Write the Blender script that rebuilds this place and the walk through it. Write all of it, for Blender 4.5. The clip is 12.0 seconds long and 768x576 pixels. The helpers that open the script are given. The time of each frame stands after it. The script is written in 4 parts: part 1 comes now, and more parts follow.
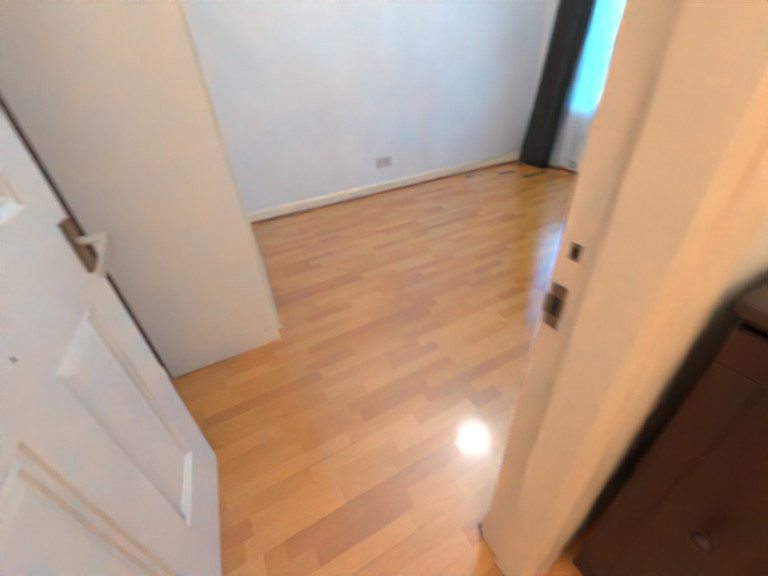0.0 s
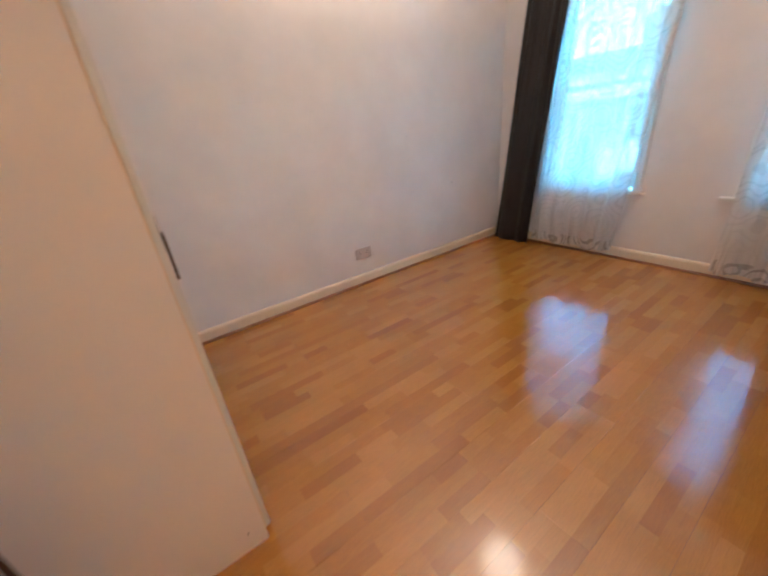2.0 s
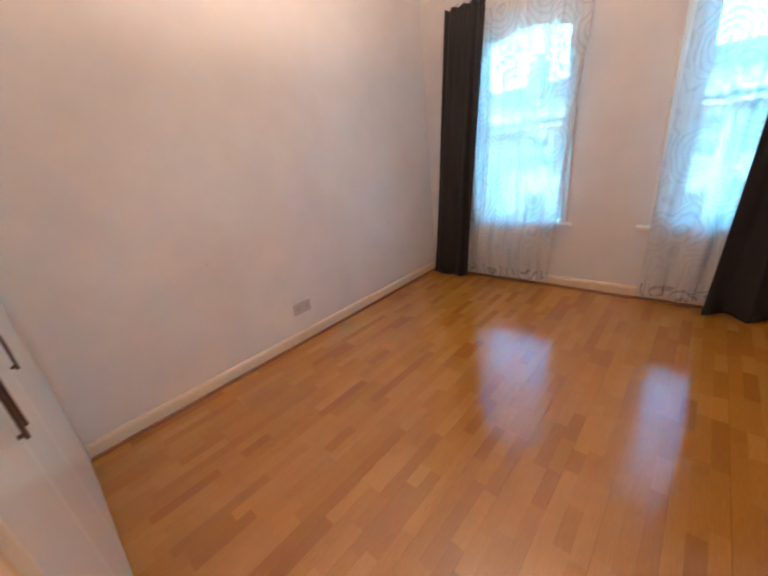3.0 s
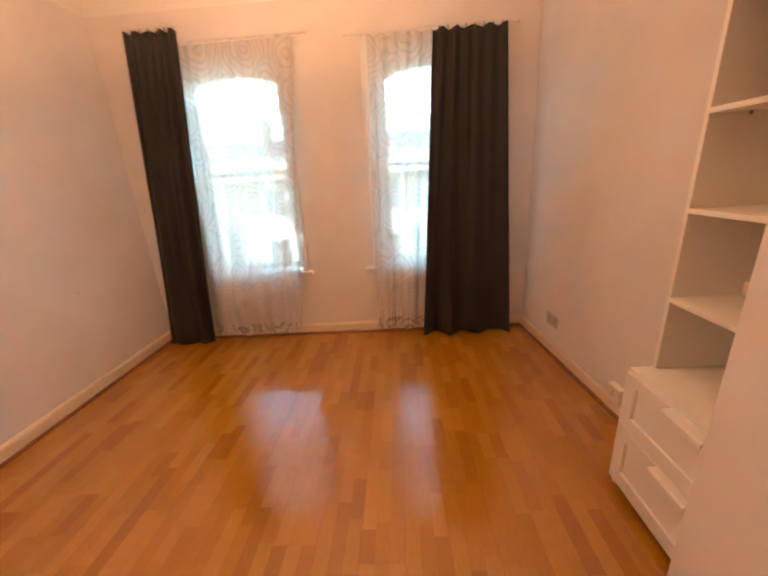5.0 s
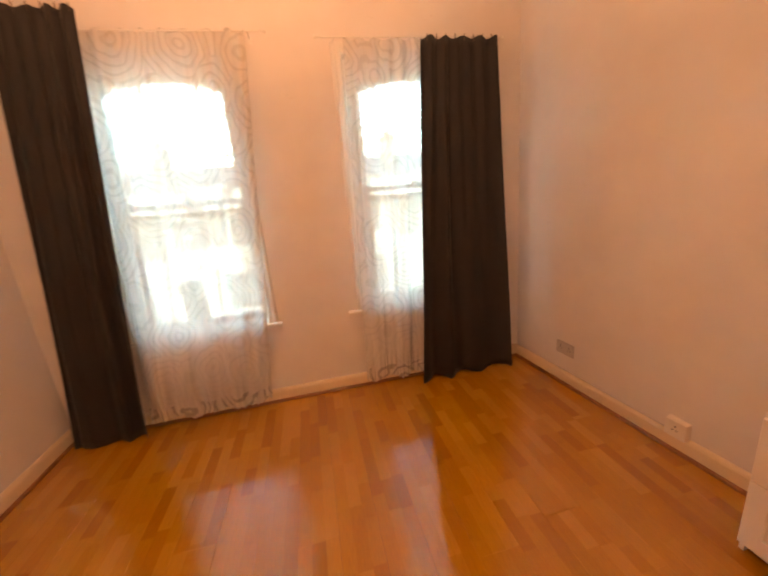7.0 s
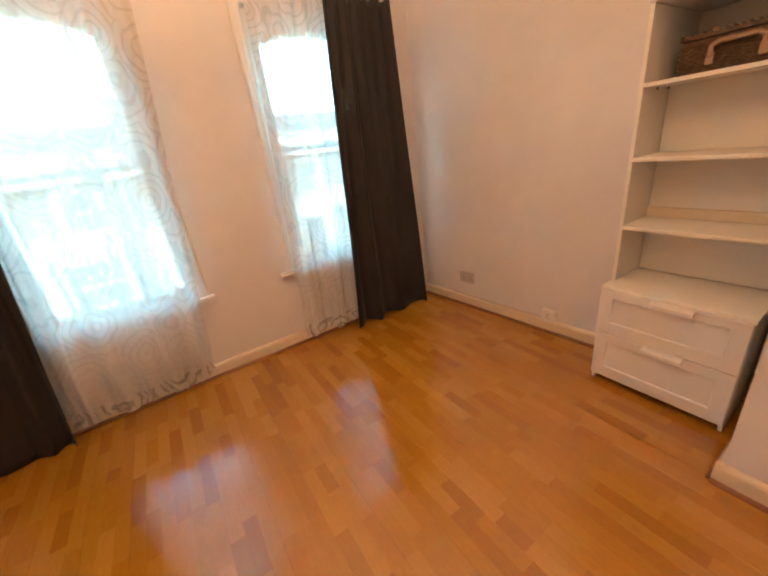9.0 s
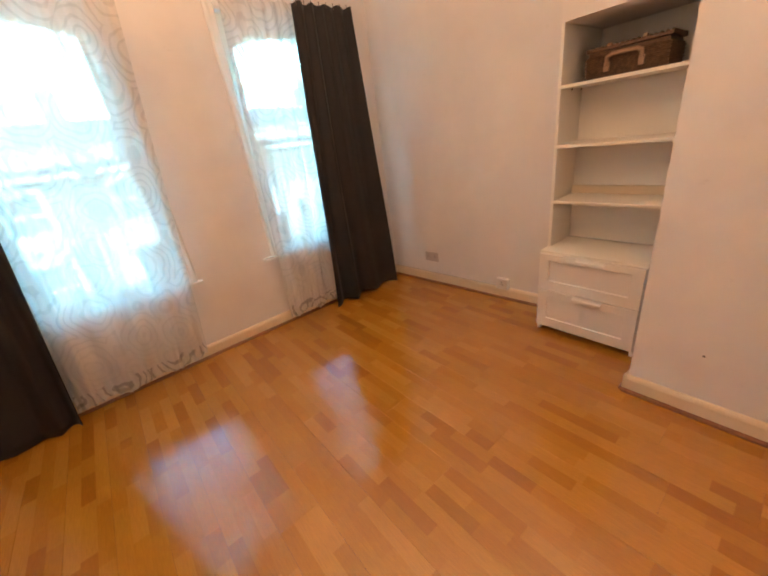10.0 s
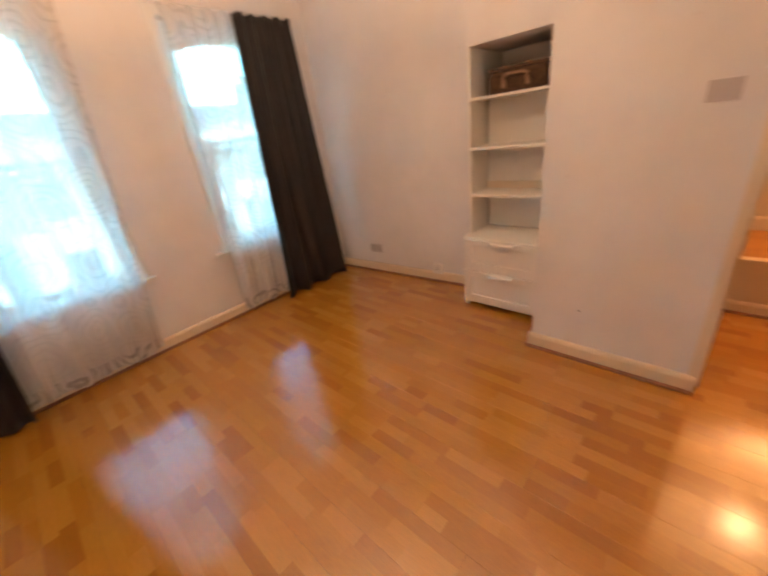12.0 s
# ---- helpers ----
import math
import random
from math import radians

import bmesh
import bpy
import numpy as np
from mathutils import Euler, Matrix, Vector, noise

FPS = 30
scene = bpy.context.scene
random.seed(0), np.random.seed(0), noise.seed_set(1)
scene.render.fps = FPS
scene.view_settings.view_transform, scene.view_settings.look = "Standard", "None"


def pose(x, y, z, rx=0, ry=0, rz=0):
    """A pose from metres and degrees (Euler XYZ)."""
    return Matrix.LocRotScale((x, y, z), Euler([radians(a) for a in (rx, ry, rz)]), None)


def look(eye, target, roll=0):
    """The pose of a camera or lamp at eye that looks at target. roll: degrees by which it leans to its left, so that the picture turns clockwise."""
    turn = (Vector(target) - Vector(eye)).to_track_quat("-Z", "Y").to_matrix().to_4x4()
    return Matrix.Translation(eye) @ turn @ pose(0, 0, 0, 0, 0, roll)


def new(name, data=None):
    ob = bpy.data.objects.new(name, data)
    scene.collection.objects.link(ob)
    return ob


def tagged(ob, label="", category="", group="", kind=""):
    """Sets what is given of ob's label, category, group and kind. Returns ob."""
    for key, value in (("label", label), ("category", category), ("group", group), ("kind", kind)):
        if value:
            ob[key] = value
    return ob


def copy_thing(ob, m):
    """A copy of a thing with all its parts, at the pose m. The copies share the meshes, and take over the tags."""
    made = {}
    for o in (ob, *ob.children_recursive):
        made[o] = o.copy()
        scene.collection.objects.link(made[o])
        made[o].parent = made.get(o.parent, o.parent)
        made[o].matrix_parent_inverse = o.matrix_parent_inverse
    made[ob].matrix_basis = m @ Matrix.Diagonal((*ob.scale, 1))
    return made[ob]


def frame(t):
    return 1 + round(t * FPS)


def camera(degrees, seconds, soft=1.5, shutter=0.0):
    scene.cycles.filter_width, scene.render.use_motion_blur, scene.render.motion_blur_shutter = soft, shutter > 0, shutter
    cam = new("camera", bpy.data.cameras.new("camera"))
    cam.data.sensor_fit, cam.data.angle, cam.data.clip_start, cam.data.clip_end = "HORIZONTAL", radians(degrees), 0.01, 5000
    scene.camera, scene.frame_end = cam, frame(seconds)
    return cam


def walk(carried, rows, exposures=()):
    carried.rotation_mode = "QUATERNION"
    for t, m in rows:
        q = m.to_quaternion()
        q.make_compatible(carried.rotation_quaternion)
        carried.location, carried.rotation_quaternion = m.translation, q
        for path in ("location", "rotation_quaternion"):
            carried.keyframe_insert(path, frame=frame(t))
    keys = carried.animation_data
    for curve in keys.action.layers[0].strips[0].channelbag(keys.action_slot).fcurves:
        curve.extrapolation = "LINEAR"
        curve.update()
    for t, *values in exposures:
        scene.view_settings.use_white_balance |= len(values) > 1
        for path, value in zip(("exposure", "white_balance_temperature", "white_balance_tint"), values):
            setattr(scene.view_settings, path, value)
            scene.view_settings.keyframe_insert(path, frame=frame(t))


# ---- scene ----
cam = camera(96.8, 12.0, 2.0, 0.5)
# powers of the two bulbs, then of the added upward fill spots
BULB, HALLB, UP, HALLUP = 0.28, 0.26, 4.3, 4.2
EXPOSURES = [(0.0, 6.3, 3500, -11), (1.0, 5.85, 3800, -7), (2.5, 5.4, 4600, 8), (3.5, 5.35, 4950, 13), (5.5, 5.4, 8100, 36), (7.5, 5.3, 9000, 40), (9.5, 5.55, 6000, 14), (12.0, 5.45, 5800, 15)]
PATH = [
    (0, (0.517, 0.478, 1.291), (1.244, 1.958, 0.158), -4.0),
    (0.5, (0.502, 0.577, 1.338), (0.825, 2.277, 0.336), -3.0),
    (1, (0.596, 0.697, 1.388), (0.811, 2.497, 0.543), -4.0),
    (1.5, (0.599, 0.877, 1.407), (1.217, 2.581, 0.562), -6.6),
    (2, (0.62, 1.036, 1.415), (1.62, 2.552, 0.578), -6.2),
    (2.5, (0.706, 1.249, 1.475), (1.911, 2.653, 0.715), -7.7),
    (3, (0.795, 1.359, 1.513), (2.125, 2.659, 0.777), -7.3),
    (3.5, (0.869, 1.365, 1.553), (2.391, 2.489, 0.905), -8.3),
    (3.7, (0.923, 1.347, 1.587), (2.535, 2.352, 0.962), -8.3),
    (5.3, (1.256, 1.455, 1.483), (3.157, 1.453, 0.86), -3.4),
    (5.5, (1.308, 1.497, 1.481), (3.206, 1.44, 0.855), -3.9),
    (6, (1.422, 1.721, 1.521), (3.272, 1.315, 0.879), -6.8),
    (6.5, (1.563, 1.913, 1.513), (3.464, 1.684, 0.935), -5.8),
    (7, (1.761, 1.965, 1.52), (3.658, 1.583, 1.015), -5.2),
    (7.5, (1.885, 2.06, 1.536), (3.567, 1.196, 0.884), -5.5),
    (7.7, (1.914, 2.146, 1.526), (3.477, 1.091, 0.859), -6.1),
    (9.3, (1.589, 2.506, 1.52), (3.175, 1.561, 0.75), -7.7),
    (9.5, (1.544, 2.586, 1.523), (3.098, 1.599, 0.741), -8.5),
    (10, (1.42, 2.7, 1.513), (2.882, 1.595, 0.711), -8.3),
    (10.5, (1.286, 2.737, 1.52), (2.761, 1.64, 0.732), -6.8),
    (11, (1.173, 2.779, 1.52), (2.71, 1.741, 0.773), -6.3),
    (11.5, (1.159, 2.851, 1.529), (2.703, 1.828, 0.776), -6.7),
    (12, (1.123, 2.878, 1.535), (2.401, 1.591, 0.694), -7.8),
]
walk(cam, [(t, look(eye, target, roll)) for t, eye, target, roll in PATH], EXPOSURES)

# ---- sizes of the room ----
EAST, NORTH, WEST = 4.395, 3.855, 0.036
DOOR_Y, DOOR_BACK = 0.750, 0.612         # the two faces of the wall with the doorway
JAMB_W, JAMB_E, HEAD = 0.185, 0.946, 1.985
BREAST = 1.830                           # the corner of the projecting wall
CEIL = 2.98
HALL_S, HALL_E, HALL_W = -1.9, 2.6, -1.3


def south(x):
    """The room face of the south wall, which runs slightly askew."""
    return 0.217 - (EAST - x) * 0.079


# ---- world and lights ----
world = bpy.data.worlds.new("sky")
scene.world = world
world.use_nodes = True
wn, wl = world.node_tree.nodes, world.node_tree.links
sky = wn.new("ShaderNodeTexSky")
sky.sky_type = "NISHITA"
sky.sun_disc = False
sky.sun_elevation, sky.sun_rotation = radians(40), radians(312)
tintn = wn.new("ShaderNodeMix")
tintn.data_type, tintn.blend_type = "RGBA", "MULTIPLY"
tintn.inputs["Factor"].default_value = 1
tintn.inputs["B"].default_value = (0.52, 1.0, 0.82, 1)
wl.new(sky.outputs["Color"], tintn.inputs["A"])
wl.new(tintn.outputs["Result"], wn["Background"].inputs["Color"])
wn["Background"].inputs["Strength"].default_value = 0.14


def lamp(name, kind, power, color, pose_m, **more):
    data = bpy.data.lights.new(name, kind)
    data.energy, data.color = power, color
    for key, value in more.items():
        if key == "size":
            data.shape, data.size, data.size_y = "RECTANGLE", value[0], value[1]
        elif key == "radius":
            data.shadow_soft_size = value
        elif key == "angle":
            data.angle = value
        elif key == "cone":
            data.spot_size, data.spot_blend = radians(value), 0.6
    ob = new(name, data)
    ob.matrix_world = pose_m
    return ob


SUN_DIR = Vector((math.sin(radians(312)) * math.cos(radians(40)), math.cos(radians(312)) * math.cos(radians(40)), math.sin(radians(40))))
lamp("sun", "SUN", 0.35, (1.0, 0.95, 0.88), look((0, 0, 20), Vector((0, 0, 20)) - SUN_DIR), angle=radians(14))
lamp("pendant_bulb", "POINT", BULB, (1.0, 0.60, 0.31), pose(2.38, 2.13, 2.56), radius=0.17)
lamp("hall_bulb", "POINT", HALLB, (1.0, 0.52, 0.20), pose(0.16, -0.85, 2.60), radius=0.12)

# added fill: unseen upward spots in mid-air, brightening room and hall off the ceilings
lamp("room_fill_spot", "SPOT", UP, (1.0, 0.60, 0.31), look((2.38, 2.13, 1.70), (2.38, 2.13, 3.2)), radius=0.12, cone=160)
lamp("hall_fill_spot", "SPOT", HALLUP, (1.0, 0.50, 0.18), look((0.16, -0.85, 1.60), (0.16, -0.85, 3.0)), radius=0.12, cone=174)

# ---- materials ----


def mat(name):
    m = bpy.data.materials.new(name)
    m.use_nodes = True
    n, l = m.node_tree.nodes, m.node_tree.links
    return m, n, l, n["Principled BSDF"]


def ramp(n, l, fac, stops):
    r = n.new("ShaderNodeValToRGB")
    while len(r.color_ramp.elements) < len(stops):
        r.color_ramp.elements.new(0.5)
    for e, (p, c) in zip(r.color_ramp.elements, stops):
        e.position, e.color = p, (*c, 1)
    l.new(fac, r.inputs["Fac"])
    return r.outputs["Color"]


def noise_tex(n, l, scale, detail=4, rough=0.6, coords="Object", stretch=(1, 1, 1), distort=0.0):
    c = n.new("ShaderNodeTexCoord")
    mp = n.new("ShaderNodeMapping")
    mp.inputs["Scale"].default_value = stretch
    l.new(c.outputs[coords], mp.inputs["Vector"])
    t = n.new("ShaderNodeTexNoise")
    t.inputs["Scale"].default_value, t.inputs["Detail"].default_value, t.inputs["Roughness"].default_value = scale, detail, rough
    t.inputs["Distortion"].default_value = distort
    l.new(mp.outputs["Vector"], t.inputs["Vector"])
    return t.outputs["Fac"]


def bump(n, l, bsdf, height, strength, distance=0.002):
    b = n.new("ShaderNodeBump")
    b.inputs["Strength"].default_value, b.inputs["Distance"].default_value = strength, distance
    l.new(height, b.inputs["Height"])
    l.new(b.outputs["Normal"], bsdf.inputs["Normal"])


def painted(name, color, rough=0.6, grain=0.05, relief=0.3, stain=0.06, spec=0.5):
    """Paint with faint broad staining, fine grain and a slight relief."""
    m, n, l, b = mat(name)
    big = noise_tex(n, l, 1.3, 3)
    fine = noise_tex(n, l, 90, 3)
    dark = tuple(c * (1 - stain * 2) for c in color)
    base = ramp(n, l, big, [(0.3, dark), (0.62, color)])
    mix = n.new("ShaderNodeMix")
    mix.data_type, mix.blend_type = "RGBA", "MULTIPLY"
    mix.inputs["Factor"].default_value = 1
    l.new(base, mix.inputs["A"])
    l.new(ramp(n, l, fine, [(0.3, (1 - grain,) * 3), (0.7, (1, 1, 1))]), mix.inputs["B"])
    l.new(mix.outputs["Result"], b.inputs["Base Color"])
    b.inputs["Roughness"].default_value = rough
    b.inputs["Specular IOR Level"].default_value = spec
    bump(n, l, b, fine, relief)
    return m


def plaster_material():
    """Old painted plaster: roller stipple, shallow waves, a few scuffs."""
    m, n, l, b = mat("painted_plaster")
    wave, stipple, scuff = noise_tex(n, l, 2.2, 3), noise_tex(n, l, 140, 2), noise_tex(n, l, 9, 8, 0.75, stretch=(1, 1, 2))
    base = ramp(n, l, wave, [(0.25, (0.70, 0.655, 0.635)), (0.7, (0.78, 0.735, 0.715))])
    mix = n.new("ShaderNodeMix")
    mix.data_type, mix.blend_type = "RGBA", "MULTIPLY"
    mix.inputs["Factor"].default_value = 1
    l.new(base, mix.inputs["A"])
    l.new(ramp(n, l, scuff, [(0.22, (0.80, 0.77, 0.73)), (0.36, (1, 1, 1))]), mix.inputs["B"])
    l.new(mix.outputs["Result"], b.inputs["Base Color"])
    b.inputs["Roughness"].default_value = 0.62
    add = n.new("ShaderNodeMath")
    add.operation = "MULTIPLY_ADD"
    l.new(wave, add.inputs[0])
    add.inputs[1].default_value = 6.0
    l.new(stipple, add.inputs[2])
    bump(n, l, b, add.outputs[0], 0.35, 0.0015)
    return m


def floor_material():
    """Beech laminate: every strip has its own tone, with long grain."""
    m, n, l, b = mat("beech_laminate")
    geo, info = n.new("ShaderNodeNewGeometry"), n.new("ShaderNodeObjectInfo")
    add = n.new("ShaderNodeMath")
    add.operation = "ADD"
    l.new(geo.outputs["Random Per Island"], add.inputs[0])
    l.new(info.outputs["Random"], add.inputs[1])
    fr = n.new("ShaderNodeMath")
    fr.operation = "FRACT"
    l.new(add.outputs[0], fr.inputs[0])
    tone = ramp(n, l, fr.outputs[0], [(0.0, (0.37, 0.142, 0.008)), (0.12, (0.40, 0.158, 0.009)), (0.24, (0.45, 0.184, 0.010)), (0.62, (0.48, 0.204, 0.014)), (1.0, (0.54, 0.245, 0.026))])
    grain = noise_tex(n, l, 14, 6, 0.65, stretch=(1.0, 14, 1), distort=0.6)
    fleck = noise_tex(n, l, 60, 4, 0.7, stretch=(1.0, 7, 1))
    for fac, lo, hi in ((grain, 0.84, 1.05), (fleck, 0.93, 1.03)):
        mix = n.new("ShaderNodeMix")
        mix.data_type, mix.blend_type = "RGBA", "MULTIPLY"
        mix.inputs["Factor"].default_value = 1
        l.new(tone, mix.inputs["A"])
        l.new(ramp(n, l, fac, [(0.3, (lo,) * 3), (0.7, (hi,) * 3)]), mix.inputs["B"])
        tone = mix.outputs["Result"]
    l.new(tone, b.inputs["Base Color"])
    smear = noise_tex(n, l, 3.5, 4, coords="Generated")
    rr = n.new("ShaderNodeMapRange")
    rr.inputs["To Min"].default_value, rr.inputs["To Max"].default_value = 0.19, 0.27
    l.new(smear, rr.inputs["Value"])
    l.new(rr.outputs["Result"], b.inputs["Roughness"])
    b.inputs["Specular IOR Level"].default_value = 0.08
    b.inputs["Coat Weight"].default_value = 1.0
    b.inputs["Coat IOR"].default_value = 1.85
    b.inputs["Coat Roughness"].default_value = 0.12
    return m


def metal(name, color, rough):
    m, n, l, b = mat(name)
    b.inputs["Metallic"].default_value = 1
    f = noise_tex(n, l, 60, 4, stretch=(1, 1, 6))
    l.new(ramp(n, l, f, [(0.3, tuple(c * 0.8 for c in color)), (0.7, color)]), b.inputs["Base Color"])
    b.inputs["Roughness"].default_value = rough
    return m


def wood(name, a, c, rough=0.45, stretch=(1, 1, 0.12), scale=9):
    m, n, l, b = mat(name)
    g = noise_tex(n, l, scale, 7, 0.65, stretch=stretch, distort=1.2)
    l.new(ramp(n, l, g, [(0.3, a), (0.7, c)]), b.inputs["Base Color"])
    b.inputs["Roughness"].default_value = rough
    bump(n, l, b, g, 0.15, 0.001)
    return m


def cloth_material():
    m, n, l, b = mat("charcoal_curtain_cloth")
    f, w = noise_tex(n, l, 3, 4), noise_tex(n, l, 420, 2)
    l.new(ramp(n, l, f, [(0.3, (0.013, 0.0125, 0.0140)), (0.7, (0.020, 0.0190, 0.0210))]), b.inputs["Base Color"])
    b.inputs["Roughness"].default_value = 0.72
    b.inputs["Sheen Weight"].default_value = 0.06
    b.inputs["Sheen Roughness"].default_value = 0.4
    bump(n, l, b, w, 0.3, 0.0006)
    return m


LACE_BODY = 0.93                         # how much of the voile is thread, above its hem


def lace_material():
    """Thin voile: see-through, with wide burnt-out rings nested like swags that are thinner still."""
    m, n, l, b = mat("white_lace_voile")
    n.remove(b)
    out = n["Material Output"]

    def math_node(op, a, c=None, d=None):
        k = n.new("ShaderNodeMath")
        k.operation = op
        for slot, v in enumerate((a, c, d)):
            if v is None:
                continue
            if isinstance(v, (int, float)):
                k.inputs[slot].default_value = v
            else:
                l.new(v, k.inputs[slot])
        return k.outputs[0]

    c = n.new("ShaderNodeTexCoord")
    mp = n.new("ShaderNodeMapping")
    mp.inputs["Scale"].default_value = (0.0, 1.25, 1.0)
    l.new(c.outputs["Object"], mp.inputs["Vector"])
    warp = n.new("ShaderNodeTexNoise")
    warp.inputs["Scale"].default_value, warp.inputs["Detail"].default_value = 4.0, 1.0
    l.new(mp.outputs["Vector"], warp.inputs["Vector"])
    mixv = n.new("ShaderNodeMix")
    mixv.data_type = "VECTOR"
    mixv.inputs["Factor"].default_value = 0.10
    l.new(mp.outputs["Vector"], mixv.inputs["A"])
    l.new(warp.outputs["Color"], mixv.inputs["B"])
    vo = n.new("ShaderNodeTexVoronoi")
    vo.inputs["Scale"].default_value = 3.6
    l.new(mixv.outputs["Result"], vo.inputs["Vector"])
    wob = n.new("ShaderNodeTexNoise")
    wob.inputs["Scale"].default_value, wob.inputs["Detail"].default_value = 9.0, 2.0
    l.new(mp.outputs["Vector"], wob.inputs["Vector"])
    phase = math_node("MULTIPLY_ADD", vo.outputs["Distance"], 46.0, math_node("MULTIPLY", wob.outputs["Fac"], 7.0))
    line = n.new("ShaderNodeMapRange")
    line.interpolation_type = "SMOOTHSTEP"
    line.inputs["From Min"].default_value, line.inputs["From Max"].default_value = 0.25, 0.90
    l.new(math_node("SINE", phase), line.inputs["Value"])
    sep = n.new("ShaderNodeSeparateXYZ")
    l.new(c.outputs["Object"], sep.inputs[0])
    border = n.new("ShaderNodeMapRange")
    border.inputs["From Min"].default_value, border.inputs["From Max"].default_value = 0.20, 0.75
    border.inputs["To Min"].default_value, border.inputs["To Max"].default_value = 0.93, LACE_BODY
    l.new(sep.outputs["Z"], border.inputs["Value"])
    # threads bunch where the cloth gathers, so it is denser in some upright stripes
    bunch = noise_tex(n, l, 13, 3, stretch=(0, 1, 0.08))
    ring = n.new("ShaderNodeMapRange")
    ring.inputs["From Min"].default_value, ring.inputs["From Max"].default_value = 0.30, 0.70
    ring.inputs["To Min"].default_value, ring.inputs["To Max"].default_value = 0.95, 0.86
    l.new(sep.outputs["Z"], ring.inputs["Value"])
    foot = math_node("GREATER_THAN", sep.outputs["Z"], 0.185)
    openness = math_node("MAXIMUM", math_node("MULTIPLY", ring.outputs["Result"], foot), 0.6)
    body = math_node("ADD", border.outputs["Result"], math_node("MULTIPLY", math_node("SUBTRACT", bunch, 0.5), 0.4))
    thin = math_node("MULTIPLY", body, openness)
    dens = n.new("ShaderNodeMix")
    dens.clamp_factor = True
    l.new(line.outputs["Result"], dens.inputs["Factor"])
    l.new(math_node("MINIMUM", body, 0.975), dens.inputs["A"])
    l.new(thin, dens.inputs["B"])
    tr, di, tl = n.new("ShaderNodeBsdfTransparent"), n.new("ShaderNodeBsdfDiffuse"), n.new("ShaderNodeBsdfTranslucent")
    di.inputs["Color"].default_value = (0.88, 0.84, 0.80, 1)
    tl.inputs["Color"].default_value = (0.42, 0.42, 0.42, 1)
    cloth = n.new("ShaderNodeMixShader")
    cloth.inputs[0].default_value = 0.42
    l.new(di.outputs[0], cloth.inputs[1])
    l.new(tl.outputs[0], cloth.inputs[2])
    mix = n.new("ShaderNodeMixShader")
    l.new(dens.outputs["Result"], mix.inputs[0])
    l.new(tr.outputs[0], mix.inputs[1])
    l.new(cloth.outputs[0], mix.inputs[2])
    l.new(mix.outputs[0], out.inputs["Surface"])
    return m


def glass_material():
    m, n, l, b = mat("window_glass")
    n.remove(b)
    g, t, mix, f = n.new("ShaderNodeBsdfGlossy"), n.new("ShaderNodeBsdfTransparent"), n.new("ShaderNodeMixShader"), n.new("ShaderNodeFresnel")
    g.inputs["Roughness"].default_value = 0.02
    f.inputs["IOR"].default_value = 1.45
    l.new(f.outputs[0], mix.inputs[0])
    l.new(t.outputs[0], mix.inputs[1])
    l.new(g.outputs[0], mix.inputs[2])
    l.new(mix.outputs[0], n["Material Output"].inputs["Surface"])
    return m


def brick_material(name, c1, c2, mortar):
    m, n, l, b = mat(name)
    c = n.new("ShaderNodeTexCoord")
    mp = n.new("ShaderNodeMapping")
    mp.inputs["Rotation"].default_value = (0, radians(90), 0)
    t = n.new("ShaderNodeTexBrick")
    t.inputs["Color1"].default_value, t.inputs["Color2"].default_value, t.inputs["Mortar"].default_value = (*c1, 1), (*c2, 1), (*mortar, 1)
    t.inputs["Scale"].default_value, t.inputs["Brick Width"].default_value, t.inputs["Row Height"].default_value, t.inputs["Mortar Size"].default_value = 1.0, 0.225, 0.075, 0.008
    sep, comb = n.new("ShaderNodeSeparateXYZ"), n.new("ShaderNodeCombineXYZ")
    l.new(c.outputs["Object"], sep.inputs[0])
    l.new(sep.outputs["Y"], comb.inputs["X"])
    l.new(sep.outputs["Z"], comb.inputs["Y"])
    l.new(comb.outputs[0], t.inputs["Vector"])
    l.new(t.outputs["Color"], b.inputs["Base Color"])
    b.inputs["Roughness"].default_value = 0.9
    return m


def wicker_material():
    m, n, l, b = mat("brown_wicker")
    f = noise_tex(n, l, 40, 5)
    l.new(ramp(n, l, f, [(0.3, (0.055, 0.028, 0.014)), (0.7, (0.16, 0.085, 0.040))]), b.inputs["Base Color"])
    b.inputs["Roughness"].default_value = 0.6
    return m


def glow_material():
    m, n, l, b = mat("opal_shade")
    b.inputs["Base Color"].default_value = (0.9, 0.85, 0.78, 1)
    b.inputs["Emission Color"].default_value = (1.0, 0.68, 0.40, 1)
    b.inputs["Emission Strength"].default_value = 0.12
    b.inputs["Roughness"].default_value = 0.3
    return m


PLASTER = plaster_material()
CEILING = painted("ceiling_paint", (0.84, 0.82, 0.79), 0.8, 0.03, 0.2, 0.02)
GLOSS = painted("cream_gloss_paint", (0.78, 0.64, 0.46), 0.38, 0.03, 0.12, 0.05)
DOORPAINT = painted("door_satin_paint", (0.74, 0.69, 0.64), 0.36, 0.03, 0.12, 0.03)
MELAMINE = painted("white_melamine", (0.82, 0.76, 0.70), 0.32, 0.01, 0.02, 0.01)
SATINDOOR = painted("wardrobe_door_white", (0.74, 0.73, 0.69), 0.2, 0.01, 0.02, 0.01)
CABPAINT = painted("white_cabinet_foil", (0.78, 0.73, 0.68), 0.35, 0.01, 0.02, 0.01)
BOARD = painted("shelf_board_white", (0.84, 0.79, 0.71), 0.4, 0.02, 0.05, 0.02)
